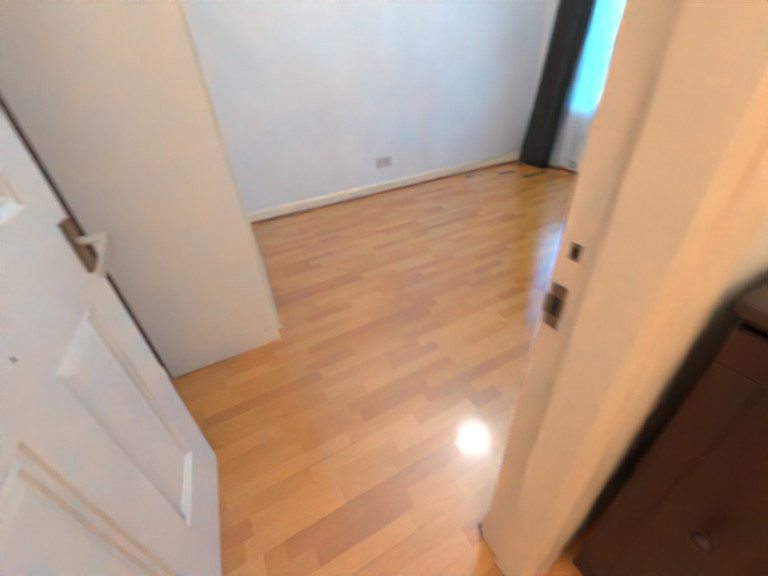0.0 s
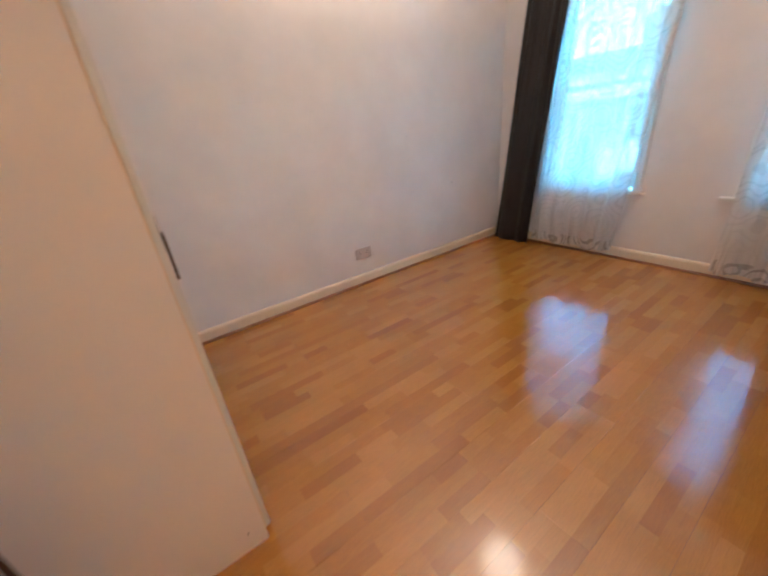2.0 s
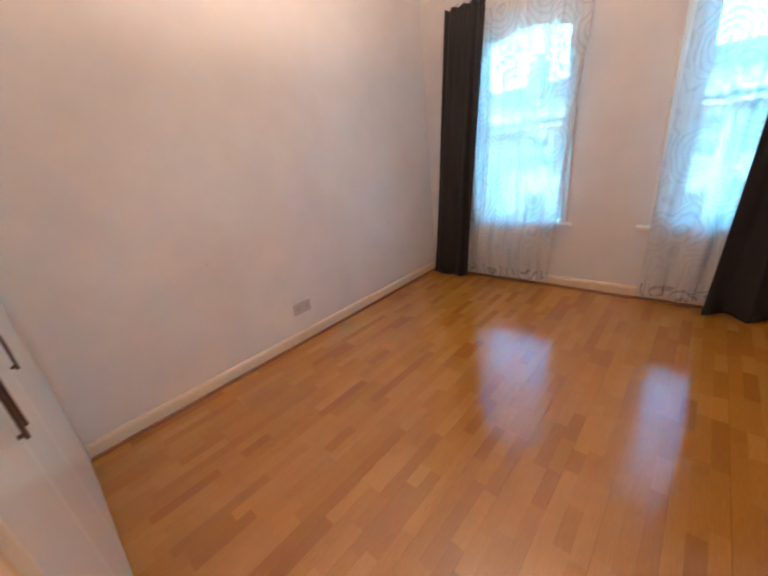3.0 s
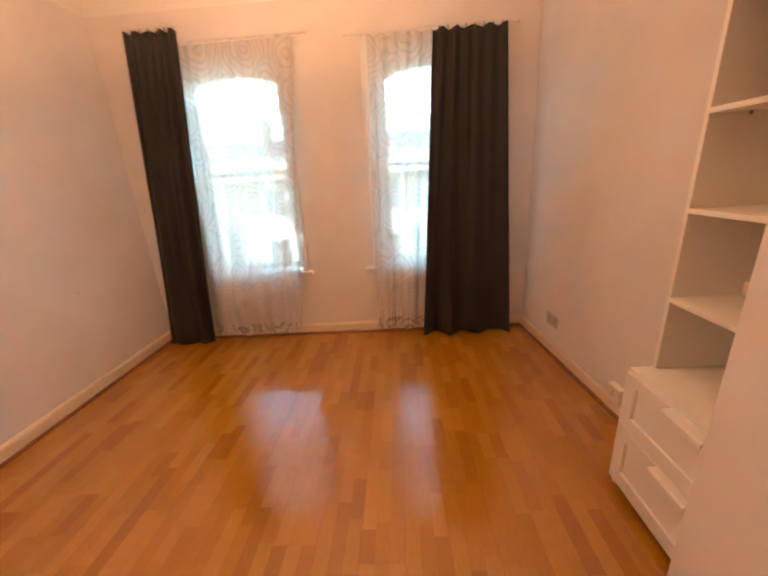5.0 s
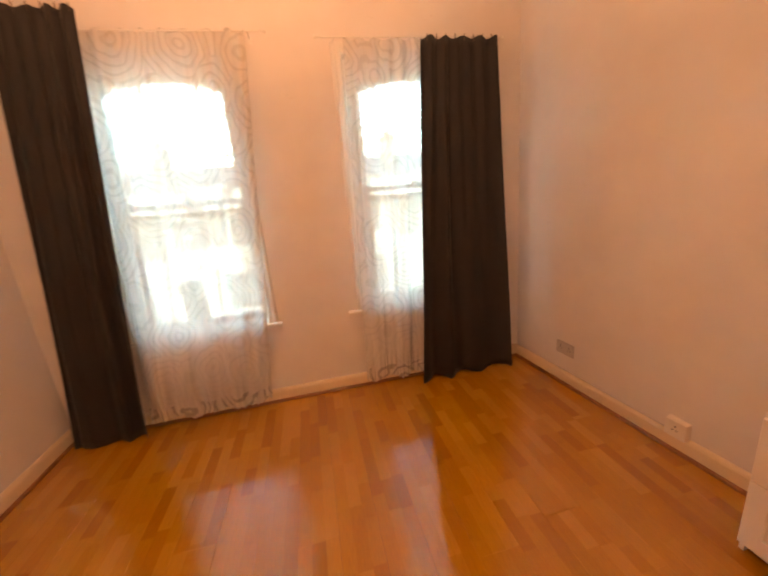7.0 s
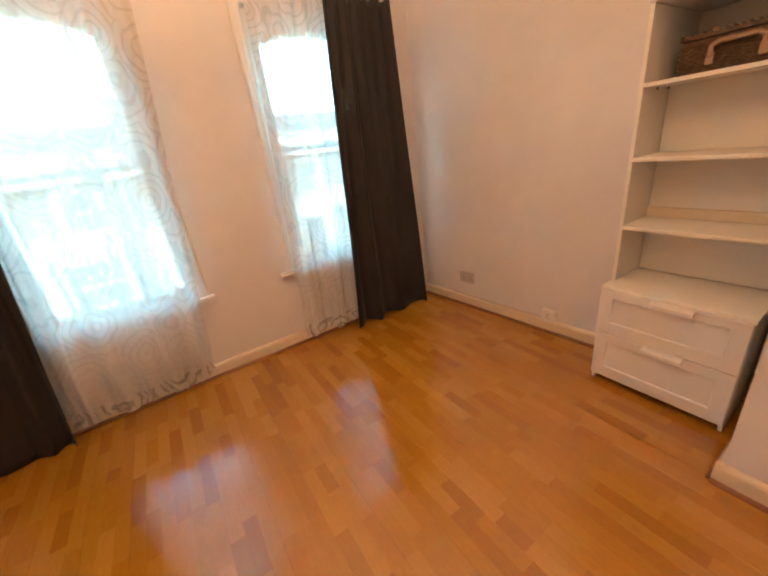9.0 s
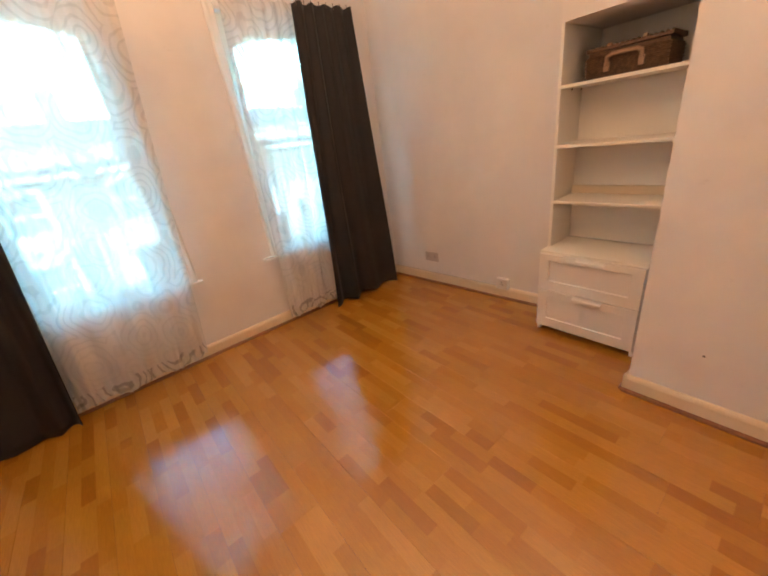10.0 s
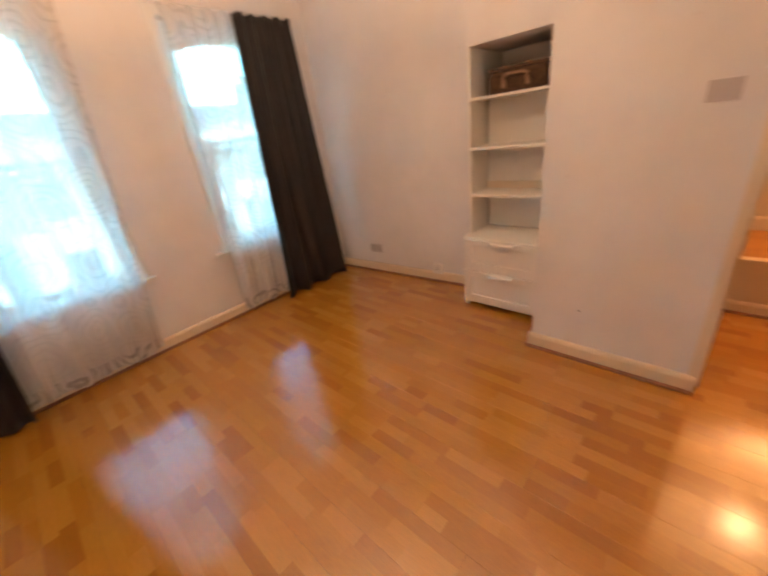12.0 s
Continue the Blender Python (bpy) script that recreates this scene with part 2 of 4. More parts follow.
PLASTIC = painted("white_plastic", (0.52, 0.46, 0.44), 0.3, 0.01, 0.0, 0.02)
SASH = painted("window_white_paint", (0.78, 0.76, 0.73), 0.35, 0.03, 0.1, 0.03)
FLOOR = floor_material()
DARKGAP = painted("dark_underlay", (0.05, 0.03, 0.02), 0.9)
BEAD_DECK = wood("orange_laminate_deck", (0.36, 0.15, 0.02), (0.46, 0.21, 0.03), 0.3, (0.12, 1, 1))
BEAD = wood("beech_bead", (0.20, 0.075, 0.022), (0.30, 0.13, 0.045), 0.4, (1, 0.12, 1))
CHROME = metal("satin_nickel", (0.72, 0.68, 0.62), 0.28)
BRASS = metal("worn_brass", (0.30, 0.20, 0.12), 0.42)
DARKMETAL = metal("dark_bronze_metal", (0.16, 0.12, 0.10), 0.4)
DARKWOOD = wood("dark_brown_wood", (0.010, 0.003, 0.0015), (0.026, 0.008, 0.0035), 0.42)
STRIPBROWN = wood("brown_strip_grain", (0.07, 0.030, 0.015), (0.12, 0.055, 0.028), 0.5)
OAKWOOD = wood("oak_worktop", (0.24, 0.12, 0.05), (0.40, 0.22, 0.10), 0.4)
CLOTH = cloth_material()
LACE = lace_material()
GLASS = glass_material()
WICKER = wicker_material()
LEATHER = painted("tan_leather", (0.42, 0.25, 0.14), 0.5, 0.08, 0.2, 0.1)
HOLE = painted("dark_hole", (0.03, 0.02, 0.02), 0.9)
OPAL = glow_material()
ORANGEWALL = painted("hall_cream_paint", (0.72, 0.60, 0.44), 0.6, 0.04, 0.25, 0.05)

# ---- mesh helpers ----


def finish(bm, name, material, parent=None, label="", smooth=False, kind=""):
    bmesh.ops.recalc_face_normals(bm, faces=bm.faces)
    me = bpy.data.meshes.new(name)
    bm.to_mesh(me)
    bm.free()
    me.materials.append(material)
    if smooth:
        me.polygons.foreach_set("use_smooth", [True] * len(me.polygons))
    ob = new(name, me)
    if parent:
        ob.parent = parent
    return tagged(ob, label=label, kind=kind)


def part(name, bm, material, parent, label="", smooth=False):
    return finish(bm, name, material, parent, label, smooth)


def structure(name, bm, material, smooth=False):
    return finish(bm, name, material, None, "", smooth, "structure")


def box(bm, lo, hi, bevel=0.0):
    ret = bmesh.ops.create_cube(bm, size=1)
    vs = ret["verts"]
    for v in vs:
        v.co = Vector([a + (b - a) * (c + 0.5) for a, b, c in zip(lo, hi, v.co)])
    if bevel:
        edges = list({e for v in vs for e in v.link_edges})
        bmesh.ops.bevel(bm, geom=edges, offset=bevel, segments=2, affect="EDGES", profile=0.6)
    return bm


def prism(bm, outline, z0, z1):
    """A solid over an outline in x and y."""
    low = [bm.verts.new((x, y, z0)) for x, y in outline]
    high = [bm.verts.new((x, y, z1)) for x, y in outline]
    bm.faces.new(low)
    bm.faces.new(high)
    k = len(outline)
    for i in range(k):
        bm.faces.new((low[i], low[(i + 1) % k], high[(i + 1) % k], high[i]))
    return bm


def extrude_profile(bm, profile, start, end, up=(0, 0, 1), out=(0, 1, 0)):
    """Sweeps a closed profile of (out, up) pairs from start to end."""
    up, out = Vector(up), Vector(out)
    rings = [[bm.verts.new(Vector(p) + out * a + up * b) for a, b in profile] for p in (start, end)]
    k = len(profile)
    for i in range(k):
        bm.faces.new((rings[0][i], rings[0][(i + 1) % k], rings[1][(i + 1) % k], rings[1][i]))
    bm.faces.new(rings[0])
    bm.faces.new(rings[1])
    return bm


def tube(bm, a, b, r, seg=14, r2=None):
    a, b = Vector(a), Vector(b)
    turn = (b - a).to_track_quat("Z", "Y").to_matrix().to_4x4()
    bmesh.ops.create_cone(bm, cap_ends=True, segments=seg, radius1=r, radius2=r if r2 is None else r2, depth=(b - a).length, matrix=Matrix.Translation((a + b) / 2) @ turn)
    return bm


def ball(bm, c, r, seg=14):
    bmesh.ops.create_uvsphere(bm, u_segments=seg, v_segments=seg // 2, radius=r, matrix=Matrix.Translation(c))
    return bm


def empty(name, at, label, category, group=""):
    ob = new(name)
    ob.location = at
    ob.empty_display_size = 0.1
    return tagged(ob, label, category, group)


def B(lo, hi, bevel=0.0):
    return box(bmesh.new(), lo, hi, bevel)


# ---- walls, ceiling, openings ----
OPENINGS = {"window_1": (2.365, 3.23), "window_2": (0.62, 1.585)}
SILL_Z, TOP_Z = 0.66, 2.49
WIN_BACK = EAST + 0.22

structure("wall_north", B((WEST - 0.15, NORTH, -0.1), (WIN_BACK, NORTH + 0.15, CEIL)), PLASTER)
structure("wall_west", B((WEST - 0.15, DOOR_BACK, -0.1), (WEST, NORTH, CEIL)), PLASTER)
bm = bmesh.new()
ys = [0.0, 0.62, 1.585, 2.365, 3.23, NORTH]
for i in (0, 2, 4):
    box(bm, (EAST, ys[i], -0.1), (WIN_BACK, ys[i + 1], CEIL))
for lo, hi in OPENINGS.values():
    box(bm, (EAST, lo, -0.1), (WIN_BACK, hi, SILL_Z))
    box(bm, (EAST, lo, TOP_Z), (WIN_BACK, hi, CEIL))
structure("wall_east", bm, PLASTER)

NICHE_E, NICHE_TOP, NICHE_Y = 2.532, 1.966, 0.340    # the shelving is boxed in, proud of the wall
bm = bmesh.new()
prism(bm, [(NICHE_E, south(NICHE_E)), (EAST, south(EAST)), (EAST, -0.35), (NICHE_E, -0.35)], -0.1, CEIL)
prism(bm, [(BREAST, NICHE_Y), (NICHE_E, NICHE_Y), (NICHE_E, -0.25), (BREAST, -0.25)], NICHE_TOP, CEIL)
prism(bm, [(BREAST, -0.25), (NICHE_E, -0.25), (NICHE_E, -0.35), (BREAST, -0.35)], -0.1, CEIL)
structure("wall_south", bm, PLASTER)
bm = bmesh.new()
box(bm, (JAMB_E + 0.04, DOOR_BACK, -0.1), (BREAST, DOOR_Y, CEIL))
box(bm, (BREAST - 0.1, -0.35, -0.1), (BREAST, DOOR_BACK, CEIL))
box(bm, (WEST, DOOR_BACK, -0.1), (JAMB_W - 0.03, DOOR_Y, CEIL))
box(bm, (JAMB_W - 0.03, DOOR_BACK, HEAD + 0.03), (JAMB_E + 0.03, DOOR_Y, CEIL))
structure("wall_doorway", bm, PLASTER)

structure("ceiling", B((WEST, -0.3, CEIL), (WIN_BACK, NORTH, CEIL + 0.12)), CEILING)

# coving, a quarter round
r = 0.12
arc = [(0, 0)] + [(r * (1 - math.cos(a)), -r * (1 - math.sin(a))) for a in [radians(i * 7.5) for i in range(13)]]
bm = bmesh.new()
extrude_profile(bm, arc, (EAST, south(EAST), CEIL), (EAST, NORTH, CEIL), out=(-1, 0, 0))
extrude_profile(bm, arc, (WEST, NORTH, CEIL), (EAST, NORTH, CEIL), out=(0, -1, 0))
extrude_profile(bm, arc, (NICHE_E, south(NICHE_E), CEIL), (EAST, south(EAST), CEIL), out=(0, 1, 0))
extrude_profile(bm, arc, (BREAST, NICHE_Y, CEIL), (NICHE_E, NICHE_Y, CEIL), out=(0, 1, 0))
structure("coving_trim", bm, CEILING)

# skirting boards with a rounded top, and the beech bead at their foot
SK = [(0, 0), (0.020, 0), (0.020, 0.084), (0.016, 0.096), (0.009, 0.105), (0.0, 0.108)]
BD = [(0.020, 0), (0.036, 0), (0.034, 0.010), (0.029, 0.016), (0.020, 0.020)]
RUNS = [
    ((0.64, NORTH), (EAST, NORTH), (0, -1, 0)),
    ((EAST, south(EAST)), (EAST, NORTH), (-1, 0, 0)),
    ((NICHE_E + 0.01, south(NICHE_E)), (EAST, south(EAST)), (0, 1, 0)),
    ((JAMB_E + 0.005, DOOR_Y + 0.002), (BREAST + 0.02, DOOR_Y + 0.002), (0, 1, 0)),
    ((BREAST, 0.45), (BREAST, DOOR_Y + 0.02), (1, 0, 0)),
    ((WEST, DOOR_Y), (WEST, 2.038), (1, 0, 0)),
]
bm, bead = bmesh.new(), bmesh.new()
for a, b, out in RUNS:
    extrude_profile(bm, SK, (*a, 0), (*b, 0), out=out)
    extrude_profile(bead, BD, (*a, 0), (*b, 0), out=out)
structure("baseboard", bm, GLOSS)
structure("floor_bead_trim", bead, BEAD)

# ---- doorway: lining, stops, casings ----
bm = bmesh.new()
box(bm, (JAMB_E - 0.002, DOOR_BACK - 0.004, 0), (JAMB_E + 0.04, DOOR_Y + 0.006, HEAD))
box(bm, (JAMB_W - 0.03, DOOR_BACK - 0.004, 0), (JAMB_W + 0.002, DOOR_Y + 0.004, HEAD))
box(bm, (JAMB_W - 0.03, DOOR_BACK - 0.004, HEAD), (JAMB_E + 0.03, DOOR_Y + 0.004, HEAD + 0.03))
box(bm, (JAMB_E - 0.016, DOOR_BACK, 0), (JAMB_E - 0.002, 0.692, HEAD - 0.014), 0.002)
box(bm, (JAMB_W + 0.002, DOOR_BACK, 0), (JAMB_W + 0.016, 0.692, HEAD - 0.014), 0.002)
box(bm, (JAMB_W + 0.002, DOOR_BACK, HEAD - 0.014), (JAMB_E - 0.002, 0.692, HEAD), 0.002)
structure("door_lining_trim", bm, GLOSS)
CASE = [(0, 0), (0.018, 0), (0.022, 0.02), (0.016, 0.035), (0.020, 0.09), (0.010, 0.12), (0, 0.125)]
bm = bmesh.new()
extrude_profile(bm, CASE, (JAMB_E + 0.012, DOOR_BACK, 0), (JAMB_E + 0.012, DOOR_BACK, HEAD + 0.13), up=(1, 0, 0), out=(0, -1, 0))
extrude_profile(bm, CASE, (JAMB_W - 0.012, DOOR_BACK, 0), (JAMB_W - 0.012, DOOR_BACK, HEAD + 0.13), up=(-1, 0, 0), out=(0, -1, 0))
extrude_profile(bm, CASE, (JAMB_W - 0.012, DOOR_BACK, HEAD + 0.012), (JAMB_E + 0.012, DOOR_BACK, HEAD + 0.012), up=(0, 0, 1), out=(0, -1, 0))
structure("door_casing_trim", bm, GLOSS)

strike = empty("strike_plate", (JAMB_E, 0.735, 0.945), "worn metal strike plate screwed to the cream door jamb", "strike plate")
bm = bmesh.new()
for lo, hi in (((-0.005, -0.012, -0.040), (-0.002, 0.012, -0.018)), ((-0.005, -0.012, 0.018), (-0.002, 0.012, 0.040)), ((-0.005, -0.014, -0.018), (-0.002, -0.008, 0.018)), ((-0.005, 0.008, -0.018), (-0.002, 0.019, 0.018))):
    box(bm, lo, hi, 0.001)
part("plate", bm, BRASS, strike)
part("latch_hole", B((-0.0035, -0.008, -0.018), (-0.0021, 0.008, 0.018)), HOLE, strike, "dark latch hole")
for z in (-0.032, 0.032):
    part("screw", tube(bmesh.new(), (-0.0075, 0, z), (-0.004, 0, z), 0.004), BRASS, strike)
keep = empty("lock_keep", (JAMB_E, 0.728, 1.045), "small worn metal keep let into the cream door jamb", "lock keep")
part("plate", B((-0.004, -0.008, -0.013), (-0.002, 0.008, 0.013), 0.001), BRASS, keep)
part("bolt_hole", B((-0.0045, -0.004, -0.007), (-0.0038, 0.004, 0.007)), HOLE, keep, "dark bolt hole")

# ---- things ----


def panel_door():
    """The open four-panel door; its own x runs from the hinge, its face looks along -y."""
    W, T, H = 0.778, 0.038, 1.970
    door = empty("door", (0.128, 0.612, 0.006), "cream white painted panel door standing wide open beside the wardrobe", "door")
    cols, rows = ((0.075, 0.270), (0.402, 0.645)), ((0.255, 0.870), (1.088, 1.85))
    bm = bmesh.new()
    xs, zs = [0, *cols[0], *cols[1], W], [0, *rows[0], *rows[1], H]
    for i in range(5):
        for j in range(5):
            if i in (1, 3) and j in (1, 3):
                continue
            box(bm, (xs[i], 0, zs[j]), (xs[i + 1], T, zs[j + 1]))
    bmesh.ops.remove_doubles(bm, verts=bm.verts, dist=0.0001)
    part("door_frame", bm, DOORPAINT, door)
    for x0, x1 in cols:
        for z0, z1 in rows:
            bm = bmesh.new()
            for side in (0, 1):
                y_at = (lambda d: d) if side == 0 else (lambda d: T - d)
                steps = [(0.0, 0.0), (0.006, 0.007), (0.016, 0.009), (0.024, 0.004), (0.030, 0.012), (0.050, 0.006)]
                loops = []
                for inset, depth in steps:
                    y = y_at(depth)
                    loops.append([bm.verts.new(p) for p in ((x0 + inset, y, z0 + inset), (x1 - inset, y, z0 + inset), (x1 - inset, y, z1 - inset), (x0 + inset, y, z1 - inset))])
                for a, b in zip(loops, loops[1:]):
                    for k in range(4):
                        bm.faces.new((a[k], a[(k + 1) % 4], b[(k + 1) % 4], b[k]))
                bm.faces.new(loops[-1])
            part("door_panel", bm, DOORPAINT, door)
    # lever handles on both faces
    for s, name in ((-1, "door_handle"), (1, "door_handle")):
        y0 = 0 if s < 0 else T
        handle = empty(name, (W - 0.045, y0, 0.962), "satin nickel lever handle on a square backplate", "")
        handle.parent = door
        del handle["label"]
        tagged(handle, label="satin nickel lever handle")
        yy = lambda a: s * a
        lo, hi = sorted((yy(0.0), yy(0.010)))
        part("backplate", B((-0.021, lo, -0.062), (0.021, hi, 0.062), 0.002), BRASS, handle)
        part("neck", tube(bmesh.new(), (0, yy(0.008), 0.010), (0, yy(0.062), 0.010), 0.010), CHROME, handle, smooth=False)
        bm = bmesh.new()
        lo, hi = sorted((yy(0.053), yy(0.065)))
        box(bm, (-0.118, lo, -0.002), (0.012, hi, 0.018), 0.003)
        for v in bm.verts:
            v.co.z += v.co.x * 0.30 if v.co.x < 0 else 0
        part("lever", bm, CHROME, handle)
        for k, (x, z) in enumerate(((-0.012, 0.052), (0.012, 0.052), (-0.012, -0.052), (0.012, -0.052))):
            part("screw", tube(bmesh.new(), (x, yy(0.009), z), (x, yy(0.0115), z), 0.0035, 8), BRASS, handle)
    part("latch_plate", B((W - 0.0005, 0.008, 0.90), (W + 0.0015, 0.030, 1.01)), BRASS, door)
    for z in (0.22, 1.70):
        part("hinge", tube(bmesh.new(), (-0.004, -0.004, z), (-0.004, -0.004, z + 0.09), 0.006, 10), BRASS, door)
    part("scratch_mark", B((0.36, -0.0010, 0.938), (0.363, 0.0002, 0.947)), HOLE, door, "small dark scratch")
    door.matrix_world = Matrix.Translation((0.158, 0.702, 0.006)) @ Matrix.Rotation(radians(85.7), 4, "Z")
    return door


panel_door()


def wardrobe():
    x0, x1, y0, y1, H = 0.064, 0.616, 2.043, 3.840, 2.36
    w = empty("wardrobe", (0.29, 2.83, 0), "tall white fitted wardrobe with bar handles against the corner walls", "wardrobe")
    w.location = (0, 0, 0)
    part("end_panel", B((x0, y0, 0), (x1, y0 + 0.018, H), 0.0012), MELAMINE, w)
    part("end_panel", B((x0, y1 - 0.018, 0), (x1, y1, H), 0.0012), MELAMINE, w)
    part("top", B((x0, y0 + 0.018, H - 0.018), (x1, y1 - 0.018, H)), MELAMINE, w)
    part("back", B((x0, y0 + 0.018, 0.06), (x0 + 0.006, y1 - 0.018, H - 0.018)), MELAMINE, w)
    part("plinth", B((x1 - 0.03, y0 + 0.018, 0), (x1 - 0.012, y1 - 0.018, 0.062)), MELAMINE, w)
    part("edge_strip", B((x1, y0, 0.065), (x1 + 0.004, y0 + 0.016, H)), GLOSS, w, "cream edge strip")
    # dark brown strip set into the gap between wardrobe and west wall
    part("gap_strip", B((WEST + 0.002, y0 + 0.010, 0.002), (x0 - 0.001, y0 + 0.022, H)), STRIPBROWN, w, "dark brown strip in the gap by the wall")
    cuts = [y0, 2.485, 2.925, y1]
    for i in range(3):
        a, b = cuts[i] + 0.0015, cuts[i + 1] - 0.0015
        d = part("door", B((x1 + 0.004, a, 0.065), (x1 + 0.022, b, H), 0.0015), SATINDOOR, w)
        near = b - 0.035 if i == 0 else a + 0.035
        bm = bmesh.new()
        for z in (1.0, 1.145):
            tube(bm, (x1 + 0.02, near, z), (x1 + 0.036, near, z), 0.006, 10)
        box(bm, (x1 + 0.032, near - 0.005, 0.988), (x1 + 0.041, near + 0.005, 1.157), 0.002)
        part("handle", bm, DARKMETAL, d, "dark bronze bar handle")
    for x, z in ((0.555, 0.091), (0.149, 0.085)):
        part("screw_cap", tube(bmesh.new(), (x, y0 - 0.0010, z), (x, y0 + 0.001, z), 0.0035, 10), HOLE, w, "small dark screw hole")
    return w


wardrobe()


def niche_shelving():
    z_top = 0.640
    x0, x1, yf = 1.905, NICHE_E + 0.004, 0.415
    case = empty("shelf_case", (0, 0, 0), "white open shelving recessed in the wall above drawers", "shelving")
    back, deep = 0.045, -0.20
    ys_ = NICHE_Y + 0.008
    part("side", B((NICHE_E - 0.020, deep, z_top + 0.004), (NICHE_E - 0.002, ys_ - 0.012, NICHE_TOP - 0.003), 0.001), BOARD, case)
    part("side", B((x0 - 0.05, deep, z_top + 0.004), (x0 - 0.032, ys_ - 0.012, NICHE_TOP - 0.003), 0.001), BOARD, case)
    part("back_panel", B((x0 - 0.031, back - 0.02, z_top + 0.004), (NICHE_E - 0.021, back, 1.6335)), BOARD, case)
    part("back_panel", B((x0 - 0.05, deep - 0.02, z_top + 0.004), (NICHE_E - 0.002, deep, NICHE_TOP - 0.003)), BOARD, case)
    for z in (1.652, 1.318, 0.968):
        sh = part("shelf", B((x0 - 0.031, (deep if z > 1.6 else back) + 0.001, z - 0.018), (NICHE_E - 0.021, ys_ - 0.004, z), 0.0015), BOARD, case)
        for x in (x0 - 0.02, NICHE_E - 0.032):
            for y in (0.08, 0.21):
                part("shelf_pin", tube(bmesh.new(), (x, y, z - 0.030), (x, y, z - 0.0185), 0.004, 8), BRASS, sh)
    part("rear_ledge", B((x0 - 0.031, back + 0.001, 0.969), (NICHE_E - 0.021, back + 0.022, 1.022), 0.001), GLOSS, case, "cream batten behind the shelf")

    unit = empty("drawer_unit", (0, 0, 0), "white two-drawer cabinet with framed fronts under the shelves", "drawer unit")
    part("side", B((x1 - 0.018, back, 0), (x1, yf, z_top - 0.018), 0.001), CABPAINT, unit)
    part("side", B((x0, back, 0), (x0 + 0.018, yf, z_top - 0.018), 0.001), CABPAINT, unit)
    part("top", B((x0 - 0.004, back, z_top - 0.018), (x1, yf + 0.012, z_top), 0.0015), BOARD, unit)
    part("base", B((x0 + 0.018, back, 0.045), (x1 - 0.018, yf - 0.02, 0.06)), CABPAINT, unit)
    for z0, z1 in ((0.349, z_top - 0.020), (0.047, 0.344)):
        a, b = x0 + 0.002, x1 - 0.002
        d = empty("drawer", (0, 0, 0), "", "")
        d.parent = unit
        f, ft, fb = 0.068, 0.048 if z0 > 0.2 else 0.056, 0.072
        bm = bmesh.new()
        loops = []
        for ix, it, ib, y in ((0, 0, 0, yf), (0, 0, 0, yf + 0.021), (0.002, 0.002, 0.002, yf + 0.023), (f - 0.002, ft - 0.002, fb - 0.002, yf + 0.023), (f, ft, fb, yf + 0.021), (f, ft, fb, yf + 0.011)):
            loops.append([bm.verts.new(p) for p in ((a + ix, y, z0 + ib), (b - ix, y, z0 + ib), (b - ix, y, z1 - it), (a + ix, y, z1 - it))])
        for p, q in zip(loops, loops[1:]):
            for k in range(4):
                bm.faces.new((p[k], p[(k + 1) % 4], q[(k + 1) % 4], q[k]))
        bm.faces.new(loops[0])
        bm.faces.new(loops[-1])
        part("front", bm, CABPAINT, d)
        part("handle", extrude_profile(bmesh.new(), [(0.0225, 0.002), (0.050, 0.0), (0.058, -0.006), (0.060, -0.024), (0.054, -0.026), (0.051, -0.009), (0.046, -0.007), (0.0225, -0.006)], (2.108, yf, z1 - 0.002), (2.285, yf, z1 - 0.002), out=(0, 1, 0)), CABPAINT, d, "white edge pull handle")
    return case


niche_shelving()


